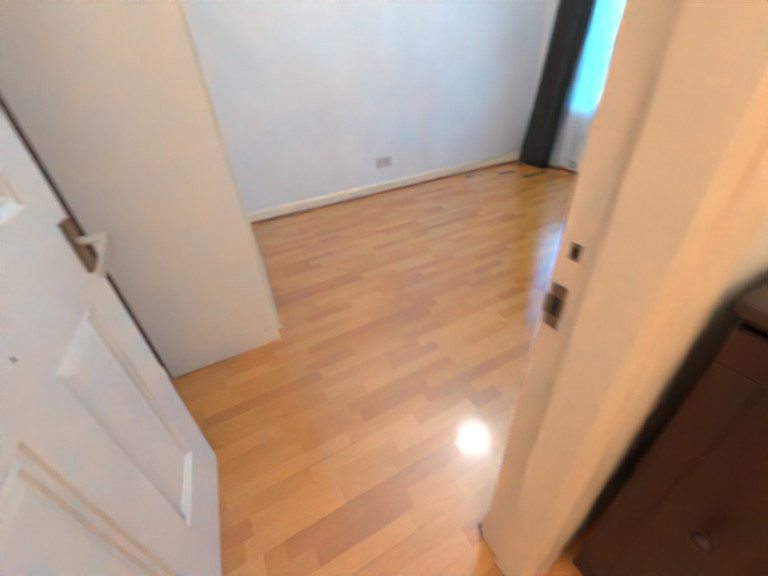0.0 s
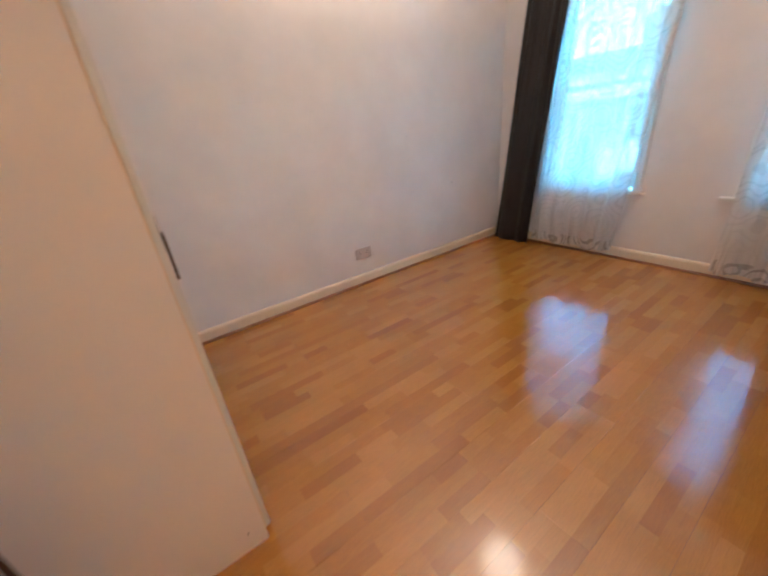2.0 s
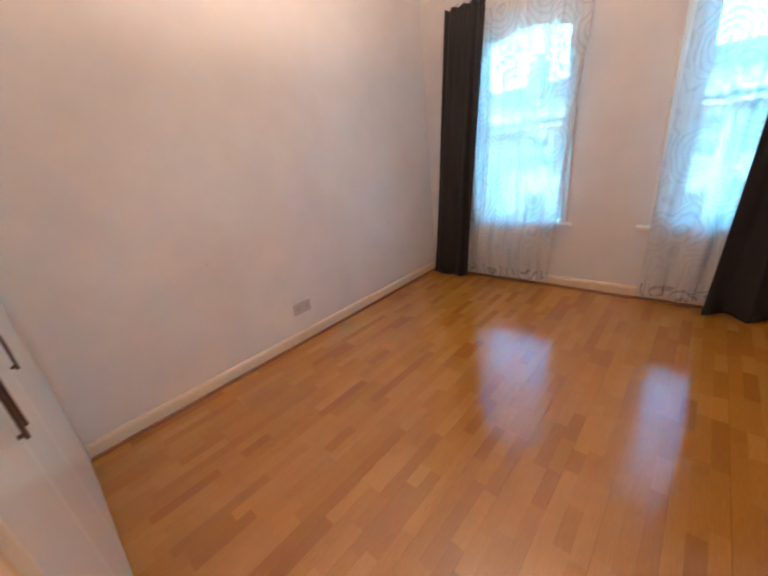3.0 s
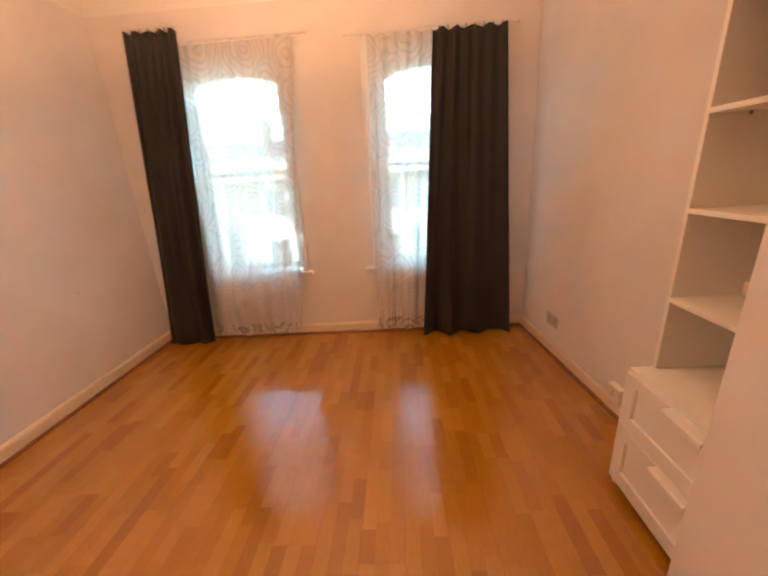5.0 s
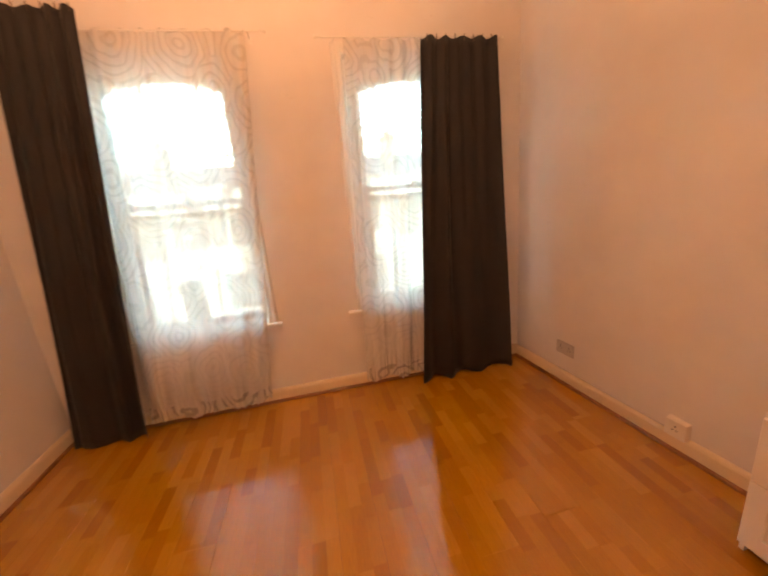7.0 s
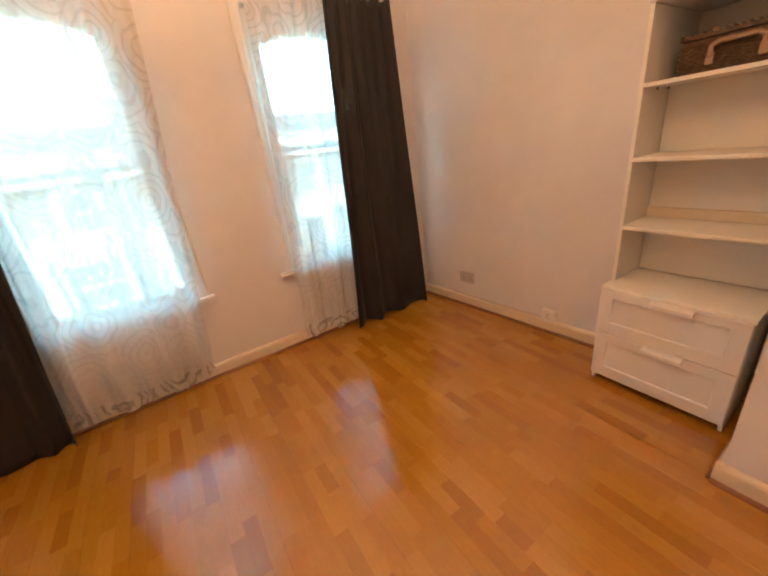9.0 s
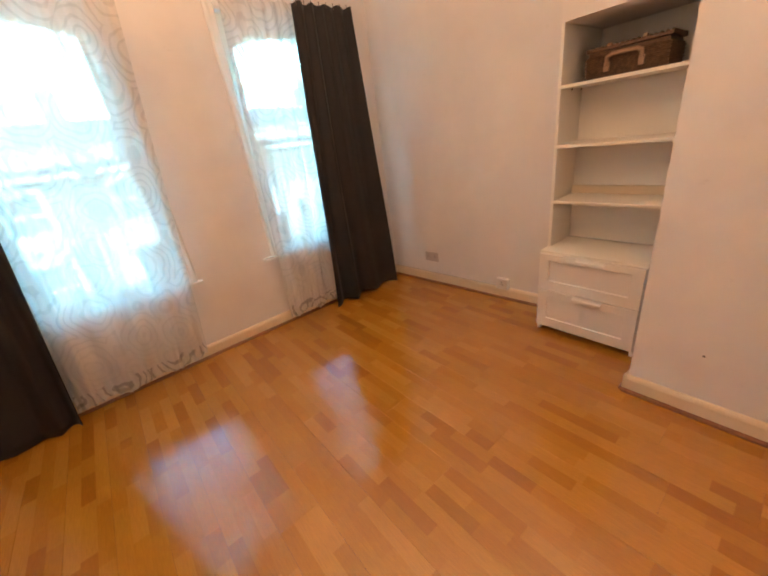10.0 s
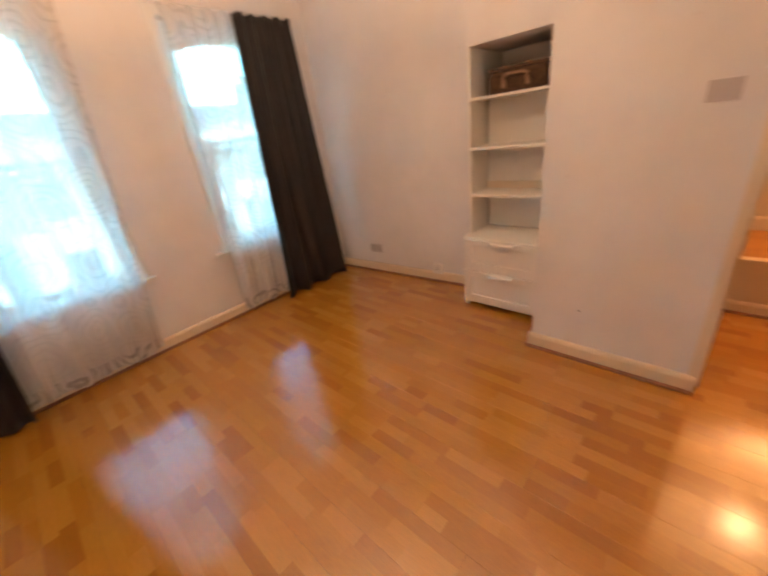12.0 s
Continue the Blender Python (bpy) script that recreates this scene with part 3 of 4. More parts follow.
def wicker_hamper():
    x0, x1, y0, y1, z0, z1 = 2.040, 2.445, -0.09, 0.175, 1.653, 1.825
    h = empty("wicker_hamper", ((x0 + x1) / 2, (y0 + y1) / 2, z0), "brown wicker hamper with a pale leather handle on the shelf", "hamper")
    cx, cy = (x0 + x1) / 2, (y0 + y1) / 2
    part("liner", B((x0 - cx + 0.008, y0 - cy + 0.008, 0.002), (x1 - cx - 0.008, y1 - cy - 0.008, z1 - z0 - 0.03)), WICKER, h)
    bm = bmesh.new()
    hx, hy = (x1 - x0) / 2, (y1 - y0) / 2
    rows_n = 13
    for k in range(rows_n):
        z = 0.006 + k * 0.0093
        pts = []
        nx, ny = 22, 16
        for i in range(nx):
            pts.append((-hx + 2 * hx * i / nx, hy, i))
        for i in range(ny):
            pts.append((hx, hy - 2 * hy * i / ny, i))
        for i in range(nx):
            pts.append((hx - 2 * hx * i / nx, -hy, i))
        for i in range(ny):
            pts.append((-hx, -hy + 2 * hy * i / ny, i))
        m = len(pts)
        ring = []
        for j, (x, y, i) in enumerate(pts):
            w = 0.0035 if (j + k) % 2 else -0.0035
            nrm = Vector((x / hx if abs(abs(x) - hx) < 1e-5 else 0, y / hy if abs(abs(y) - hy) < 1e-5 else 0, 0))
            p = Vector((x, y, z)) + nrm * w
            ring.append([bm.verts.new(p + nrm * 0.003), bm.verts.new(p + Vector((0, 0, 0.0045))), bm.verts.new(p - nrm * 0.003), bm.verts.new(p - Vector((0, 0, 0.0045)))])
        for j in range(m):
            a, b = ring[j], ring[(j + 1) % m]
            for q in range(4):
                bm.faces.new((a[q], a[(q + 1) % 4], b[(q + 1) % 4], b[q]))
    part("weave", bm, WICKER, h)
    bm = bmesh.new()
    top = z1 - z0
    box(bm, (-hx - 0.006, -hy - 0.006, top - 0.028), (hx + 0.006, hy + 0.006, top - 0.010), 0.005)
    lid = part("lid", bm, WICKER, h)
    for i in range(17):
        x = -hx + 2 * hx * i / 16
        part("reed", tube(bmesh.new(), (x, -hy, top - 0.008), (x, hy, top - 0.008), 0.0065, 6), WICKER, lid)
    bm = bmesh.new()
    for a, b in (((-0.085, 0.07), (-0.085, 0.105)), ((-0.085, 0.105), (-0.06, 0.118)), ((-0.06, 0.118), (0.06, 0.118)), ((0.06, 0.118), (0.085, 0.105)), ((0.085, 0.105), (0.085, 0.07))):
        tube(bm, (a[0], hy + 0.022, a[1]), (b[0], hy + 0.022, b[1]), 0.010, 10)
        ball(bm, (b[0], hy + 0.022, b[1]), 0.010, 10)
    part("handle", bm, LEATHER, h, "pale tan leather grip")
    for x in (-0.085, 0.085):
        part("strap", B((x - 0.014, hy + 0.004, 0.035), (x + 0.014, hy + 0.020, 0.082), 0.003), LEATHER, h, "tan leather strap")
        part("strap", B((x - 0.010, hy - 0.02, top - 0.012), (x + 0.010, hy + 0.010, top + 0.004), 0.003), LEATHER, h, "tan leather lid strap")
    return h


wicker_hamper()


def power_socket(at, turn, w, h, gangs, label, material=None):
    s = empty("power_socket", (0, 0, 0), label, "power socket")
    part("faceplate", B((-w / 2, 0, -h / 2), (w / 2, 0.009, h / 2), 0.0025), material or PLASTIC, s)
    for g in range(gangs):
        cx = 0 if gangs == 1 else (-w / 4, w / 4)[g]
        for dx, dz, a, b in ((0, 0.016, 0.003, 0.006), (-0.011, -0.006, 0.005, 0.0025), (0.011, -0.006, 0.005, 0.0025)):
            part("pin_hole", B((cx + dx - a, 0.0085, dz - b), (cx + dx + a, 0.0098, dz + b)), HOLE, s, "dark pin hole")
        if gangs > 1:
            part("rocker", B((cx - 0.006 + (0.02 if g else -0.02), 0.009, h / 2 - 0.030), (cx + 0.006 + (0.02 if g else -0.02), 0.013, h / 2 - 0.010), 0.001), PLASTIC, s)
    s.matrix_world = Matrix.Translation(at) @ Matrix.Rotation(radians(turn), 4, "Z")
    return s


power_socket((2.277, NORTH - 0.0005, 0.322), 180, 0.175, 0.105, 2, "white double power socket on the plain wall above the skirting")
power_socket((3.835, south(3.835) + 0.0005, 0.288), 4.5, 0.162, 0.098, 2, "white double power socket low on the wall near the curtain")
power_socket((3.020, south(3.020) + 0.033, 0.148), 4.5, 0.105, 0.100, 1, "white boxed single outlet on the skirting beside the drawers", CABPAINT)
box_ob = empty("surface_box", (3.020, south(3.020), 0.148), "white surface box behind the single outlet on the skirting", "back box")
part("box_body", B((-0.054, 0.0, -0.052), (0.054, 0.032, 0.052), 0.003), CABPAINT, box_ob)

sw = empty("light_switch", (1.138, DOOR_Y + 0.0005, 1.506), "white square double light switch on the wall by the doorway", "light switch")
part("faceplate", B((-0.054, 0, -0.042), (0.054, 0.009, 0.042), 0.0025), PLASTIC, sw)
for x in (-0.016, 0.016):
    part("rocker", B((x - 0.009, 0.009, -0.016), (x + 0.009, 0.013, 0.016), 0.002), PLASTIC, sw)

nail = tagged(finish(tube(bmesh.new(), (1.553, DOOR_Y - 0.002, 0.354), (1.553, DOOR_Y + 0.0015, 0.354), 0.005, 10), "nail_hole", HOLE), "small dark plug hole in the cream wall", "plug hole")

for x, z, r in ((3.552, 0.803, 0.0035), (2.93, 1.12, 0.0022), (1.62, 0.93, 0.0025)):
    tagged(finish(tube(bmesh.new(), (x, NORTH - 0.0012, z), (x, NORTH + 0.002, z), r, 10), "wall_mark", HOLE), "tiny dark mark on the plain painted wall", "wall mark")

# wire clipped along the top of the south skirting
bm = bmesh.new()
px = 3.08
while px < EAST - 0.02:
    nx_ = min(px + 0.15, EAST - 0.02)
    tube(bm, (px, south(px) + 0.010, 0.113), (nx_, south(nx_) + 0.010, 0.113 + random.uniform(-0.001, 0.001)), 0.0032, 6)
    px = nx_
tagged(finish(bm, "cable", PLASTIC), "thin white cable laid along the top of the skirting", "cable")

# ---- windows ----


def arch(y0, y1, spring, apex, steps=14):
    """Points of a segmental arch from y1 down to y0."""
    half, rise = (y1 - y0) / 2, apex - spring
    rad = (half * half + rise * rise) / (2 * rise)
    mid, low = (y0 + y1) / 2, apex - rad
    out = []
    for i in range(steps + 1):
        y = y1 + (y0 - y1) * i / steps
        out.append((y, low + math.sqrt(rad * rad - (y - mid) ** 2)))
    return out


def sash_window(name, lo, hi):
    w = new(name)
    tagged(w, kind="structure")
    w.location = (0, 0, 0)
    gx = 4.52
    a, b = (lo + 0.012, hi - 0.03) if lo > 2 else (lo + 0.03, hi - 0.075)
    # outer box frame with arched head piece
    bm = bmesh.new()
    box(bm, (gx - 0.05, lo, SILL_Z), (gx + 0.06, a, TOP_Z))
    box(bm, (gx - 0.05, b, SILL_Z), (gx + 0.06, hi, TOP_Z))
    part("window_frame", bm, SASH, w)
    spring = 2.305 if lo > 2 else 2.28
    curve = arch(a, b, spring, spring + 0.09)
    bm = bmesh.new()
    for x0, x1 in ((gx - 0.045, gx + 0.05),):
        for (ya, za), (yb, zb) in zip(curve, curve[1:]):
            v = [bm.verts.new(p) for p in ((x0, ya, za), (x0, yb, zb), (x0, yb, TOP_Z), (x0, ya, TOP_Z), (x1, ya, za), (x1, yb, zb), (x1, yb, TOP_Z), (x1, ya, TOP_Z))]
            for f in ((0, 1, 2, 3), (4, 5, 6, 7), (0, 1, 5, 4), (2, 3, 7, 6)):
                bm.faces.new([v[k] for k in f])
    part("arched_head", bm, SASH, w)
    mid = 1.60
    for tag, x, z0, z1 in (("lower_sash", gx - 0.028, 0.68, mid + 0.02), ("upper_sash", gx + 0.010, mid - 0.02, 2.44)):
        s = new(tag)
        s.parent = w
        st = 0.042
        bm = bmesh.new()
        box(bm, (x, a, z0), (x + 0.035, a + st, z1), 0.002)
        box(bm, (x, b - st, z0), (x + 0.035, b, z1), 0.002)
        box(bm, (x, a + st, z0), (x + 0.035, b - st, z0 + (0.07 if tag == "lower_sash" else 0.038)), 0.002)
        if tag == "lower_sash":
            box(bm, (x, a + st, z1 - 0.038), (x + 0.035, b - st, z1), 0.002)
        part("sash_frame", bm, SASH, s)
        g = part("pane", B((x + 0.015, a + st - 0.005, z0 + 0.03), (x + 0.019, b - st + 0.005, z1 - (0.03 if tag == "lower_sash" else 0))), GLASS, s)
        g.visible_shadow = False
    part("sash_catch", B((gx - 0.045, (a + b) / 2 - 0.02, mid + 0.020), (gx - 0.01, (a + b) / 2 + 0.02, mid + 0.035), 0.003), BRASS, w)
    # inside sill with horns, casing round the opening
    part("window_sill", B((EAST - 0.050, lo - 0.105, SILL_Z - 0.018), (gx - 0.02, hi + (0.105 if lo > 2 else 0.158), SILL_Z + 0.010), 0.006), SASH, w)
    bm = bmesh.new()
    prof = [(0, 0), (0.012, 0), (0.022, 0.015), (0.016, 0.035), (0.020, 0.058), (0.010, 0.072), (0, 0.075)]
    extrude_profile(bm, prof, (EAST, lo, SILL_Z + 0.010), (EAST, lo, TOP_Z + 0.075), up=(0, -1, 0), out=(-1, 0, 0))
    extrude_profile(bm, prof, (EAST, hi, SILL_Z + 0.010), (EAST, hi, TOP_Z + 0.075), up=(0, 1, 0), out=(-1, 0, 0))
    extrude_profile(bm, prof, (EAST, lo, TOP_Z), (EAST, hi, TOP_Z), up=(0, 0, 1), out=(-1, 0, 0))
    part("casing", bm, SASH, w)
    return w


for name, (lo, hi) in OPENINGS.items():
    sash_window(name, lo, hi)

# ---- curtains ----


def drape(name, x, top, bottom, folds, depth, material, label, category, hem=0.0, bulge=0.0, seed=1, nz=40, nu=150, lift=None, ruffle=0.0, lean=0.0):
    """A hanging cloth: top and bottom are (y0, y1, z); folds fade in from the heading, whose rod stands lean nearer the room."""
    rnd = random.Random(seed)
    ph = [rnd.uniform(0, 6.28) for _ in range(6)]
    c = empty(name, (0, 0, 0), label, category)
    bm = bmesh.new()
    grid = []
    for j in range(nz + 1):
        t = j / nz
        row = []
        for i in range(nu + 1):
            u = i / nu
            uu = u + 0.012 * math.sin(3.1 * t + ph[0]) + 0.010 * math.sin(7 * u + ph[1])
            y0 = top[0] + (bottom[0] - top[0]) * t
            y1 = top[1] + (bottom[1] - top[1]) * t
            y = y0 + (y1 - y0) * u
            low = min(1.0, t * 1.25)
            wave = (1 - low) * math.sin(6.283 * folds * 1.3 * uu + ph[4]) + (0.25 + 0.9 * low) * math.sin(6.283 * folds * 0.62 * uu + ph[2] + 0.9 * math.sin(2.2 * t + ph[3]) + 1.1 * math.sin(5 * u + ph[0])) + (0.22 if not hem else 0.06) * math.sin(6.283 * folds * 1.7 * uu + ph[1] + t)
            amp = depth * (0.45 + 0.55 * min(1, t * 1.6)) * (0.8 + 0.3 * math.sin(5 * u + ph[5]))
            z = top[2] + (bottom[2] - top[2]) * t
            if j == 0:
                z += 0.010 * math.sin(6.283 * folds * uu + 1)
            if lift:
                z += lift(u) * t ** 6
            xx = x - lean * (1 - t) ** 0.8 - amp * wave - bulge * math.exp(-((t - 0.86) / 0.10) ** 2) * math.sin(math.pi * min(1, max(0, u))) ** 0.6
            y += 0.25 * depth * math.cos(6.283 * folds * uu + ph[2]) * min(1, t * 2)
            if ruffle and t > 0.9:
                xx += ruffle * (t - 0.9) * 10 * math.sin(6.283 * 17 * u + ph[1])
            row.append(bm.verts.new((xx, y, max(z, 0.008))))
        grid.append(row)
    for a, b in zip(grid, grid[1:]):
        for i in range(nu):
            bm.faces.new((a[i], a[i + 1], b[i + 1], b[i]))
    cloth = part("cloth", bm, material, c, smooth=True)
    if hem:
        mod = cloth.modifiers.new("thickness", "SOLIDIFY")
        mod.thickness = hem
    return c


def heading_hooks(c, x, y0, y1, z, count):
    for i in range(count):
        y = y0 + (y1 - y0) * (i + 0.5) / count
        part("hook", tube(bmesh.new(), (x, y, z - 0.02), (x, y, z + 0.02), 0.003, 6), DARKMETAL, c)


dark = drape("curtain", 4.235, (3.425, 3.022, 2.652), (3.775, 3.290, 0.012), 4.4, 0.030, CLOTH, "heavy charcoal curtain drawn aside, brushing the floor in the corner", "curtain", 0.003, seed=4, lean=0.045)
heading_hooks(dark, 4.190, 3.395, 3.010, 2.652, 6)
dark = drape("curtain", 4.215, (0.545, 1.090, 2.510), (0.395, 1.220, 0.012), 4.6, 0.032, CLOTH, "heavy charcoal curtain hanging half across the window, hem on the floor", "curtain", 0.003, seed=9, lift=lambda u: 0.03 * abs(math.sin(9 * u)), lean=0.035)
heading_hooks(dark, 4.180, 0.55, 1.075, 2.510, 8)

drape("sheer_curtain", 4.290, (3.11, 2.180, 2.590), (3.30, 2.430, 0.055), 8, 0.020, LACE, "long white patterned sheer curtain, its hem gathered above the floor", "sheer curtain", bulge=0.08, seed=12, nu=240, nz=70, lift=lambda u: 0.03 * abs(math.sin(8 * u)), ruffle=0.008)
drape("sheer_curtain", 4.290, (0.98, 1.580, 2.545), (1.11, 1.660, 0.060), 5, 0.020, LACE, "long white patterned sheer curtain beside the dark one, hem gathered", "sheer curtain", bulge=0.02, seed=15, nu=240, nz=70, lift=lambda u: 0.025 * abs(math.sin(7 * u)), ruffle=0.008)


def curtain_rod(y0, y1, z, x, label, end):
    rod = empty("curtain_rod", (0, 0, 0), label, "curtain rod")
    part("pole", tube(bmesh.new(), (x, y0, z), (x, y1, z), 0.006, 10), SASH, rod)
    for y in (y0 + 0.10, y1 - 0.12):
        bm = tube(bmesh.new(), (x, y, z), (EAST, y, z), 0.005, 8)
        box(bm, (EAST - 0.006, y - 0.012, z - 0.03), (EAST, y + 0.012, z + 0.03), 0.001)
        part("bracket", bm, SASH, rod)
    for y in (y0, y1):
        part("finial", ball(bmesh.new(), (x, y, z), 0.011, 10), SASH, rod)
    return rod


curtain_rod(2.065, 3.50, 2.585, 4.290, "thin white curtain rod over the window near the corner", 0)
curtain_rod(0.43, 1.760, 2.555, 4.290, "thin white curtain rod over the window behind the dark curtain", 0)

# ---- pendant lamp of the room, and the hall's ----
for name, at, r, lab in (("ceiling_lamp", (2.40, 2.15, 0), 0.05, "round opal globe lamp hanging on a short white flex"),):
    lampob = empty(name, (at[0], at[1], CEIL), lab, "ceiling lamp")
    part("ceiling_rose", tube(bmesh.new(), (0, 0, -0.03), (0, 0, 0), 0.05, 24), SASH, lampob)
    part("flex", tube(bmesh.new(), (0, 0, -0.22), (0, 0, -0.03), 0.004, 8), SASH, lampob)
    part("lamp_holder", tube(bmesh.new(), (0, 0, -0.28), (0, 0, -0.22), 0.018, 16), SASH, lampob)
    bulb = part("bulb", ball(bmesh.new(), (0, 0, -0.40), 0.13, 24), OPAL, lampob, "round opal globe", smooth=True)
    bulb.visible_shadow = False

# ---- hall beyond the doorway ----
structure("hall_ceiling", B((HALL_W, HALL_S, 2.72), (BREAST - 0.1, DOOR_BACK, 2.84)), CEILING)
bm = bmesh.new()
box(bm, (HALL_W - 0.1, HALL_S - 0.1, -0.1), (HALL_E, HALL_S, 2.84))
box(bm, (HALL_W - 0.1, HALL_S, -0.1), (HALL_W, DOOR_Y, 2.84))
box(bm, (HALL_W, DOOR_BACK, -0.1), (WEST - 0.15, DOOR_Y, 2.84))
box(bm, (BREAST - 0.1, HALL_S, -0.1), (BREAST, -0.35, 2.84))
structure("hall_wall", bm, ORANGEWALL)

# the raised landing across the hall, laid with the same boards behind a pale nosing
landing = new("landing_platform")
tagged(landing, kind="structure")
part("riser", B((HALL_W, -1.14, 0), (1.05, -0.375, 0.392)), ORANGEWALL, landing)
part("deck", B((HALL_W, -1.14, 0.393), (1.05, -0.425, 0.408)), BEAD_DECK, landing)
part("nosing", B((HALL_W, -0.424, 0.393), (1.06, -0.355, 0.415), 0.006), GLOSS, landing)
part("skirting", extrude_profile(bmesh.new(), [(0, 0), (0.018, 0), (0.018, 0.07), (0.010, 0.085), (0, 0.09)], (HALL_W, -0.375, 0.0), (1.05, -0.375, 0.0)), GLOSS, landing)
part("foot_bead", extrude_profile(bmesh.new(), [(0.018, 0), (0.034, 0), (0.030, 0.012), (0.018, 0.016)], (HALL_W, -0.375, 0.0), (1.05, -0.375, 0.0)), BEAD, landing)
part("back_wall", B((HALL_W, -1.24, 0), (1.05, -1.141, 2.718)), ORANGEWALL, landing)
part("back_skirting", extrude_profile(bmesh.new(), SK, (HALL_W, -1.140, 0.409), (1.05, -1.140, 0.409)), GLOSS, landing)


def hall_cabinet():
    x0, x1, y0, y1, H = 1.10, 1.62, -0.17, 0.575, 0.970
    c = empty("cabinet", (0, 0, 0), "dark brown wooden cabinet with a round knob standing in the hall", "cabinet")
    part("body", B((x0 + 0.02, y0, 0.05), (x1, y1, H), 0.008), DARKWOOD, c)
    part("plinth", B((x0 + 0.035, y0 + 0.02, 0.0), (x1, y1 - 0.02, 0.05)), DARKWOOD, c)
    part("top", B((x0 - 0.008, y0 - 0.01, H), (x1, y1 + 0.01, H + 0.022), 0.008), DARKWOOD, c)
    ymid = (y0 + y1) / 2
    for a, b in ((y0 + 0.004, ymid - 0.002), (ymid + 0.002, y1 - 0.004)):
        bm = B((x0 + 0.004, a, 0.07), (x0 + 0.0195, b, H - 0.02), 0.002)
        d = part("door", bm, DARKWOOD, c)
        bm = bmesh.new()
        f = 0.06
        for lo, hi in (((a, 0.07), (b, 0.07 + f)), ((a, H - 0.02 - f), (b, H - 0.02)), ((a, 0.07 + f), (a + f, H - 0.02 - f)), ((b - f, 0.07 + f), (b, H - 0.02 - f))):
            box(bm, (x0 - 0.004, lo[0], lo[1]), (x0 + 0.0038, hi[0], hi[1]), 0.002)
        part("frame", bm, DARKWOOD, d)
        ky = b - 0.09 if a < ymid - 0.05 else a + 0.24
        bm = tube(bmesh.new(), (x0 - 0.022, ky, 0.57), (x0 - 0.002, ky, 0.57), 0.007, 10)
        ball(bm, (x0 - 0.028, ky, 0.57), 0.015, 12)
        part("knob", bm, DARKWOOD, d)
    return c


hall_cabinet()

# ---- street outside ----
ST = -3.3
BRICK1 = brick_material("stock_brick", (0.13, 0.10, 0.08), (0.17, 0.13, 0.10), (0.20, 0.19, 0.18))
RENDERED = painted("pale_render", (0.48, 0.47, 0.45), 0.8, 0.05, 0.3, 0.08)
POT = painted("terracotta_pot", (0.30, 0.16, 0.10), 0.8, 0.2, 0.4, 0.1)
SLATE = painted("roof_slate", (0.10, 0.11, 0.13), 0.7, 0.2, 0.4, 0.1)
TARMAC = painted("tarmac", (0.055, 0.055, 0.058), 0.9, 0.2, 0.6, 0.1)
PAVING = painted("paving", (0.34, 0.33, 0.31), 0.85, 0.1, 0.4, 0.1)
DARKGLASS, _n, _l, _b = mat("house_window_glass")
_b.inputs["Base Color"].default_value = (0.12, 0.13, 0.14, 1)
_b.inputs["Roughness"].default_value = 0.08
RUBBER = painted("tyre_rubber", (0.03, 0.03, 0.03), 0.8)

structure("ground", B((-600, -600, ST - 0.5), (600, 600, ST - 0.05)), TARMAC)
structure("pavement_far", B((13.8, -60, ST - 0.05), (16.2, 60, ST + 0.08)), PAVING)
structure("pavement_near", B((4.9, -60, ST - 0.05), (7.2, 60, ST + 0.08)), PAVING)
structure("outer_wall", B((WIN_BACK, -1.9, ST - 0.05), (WIN_BACK + 0.004, 3.9, -0.1)), BRICK1)


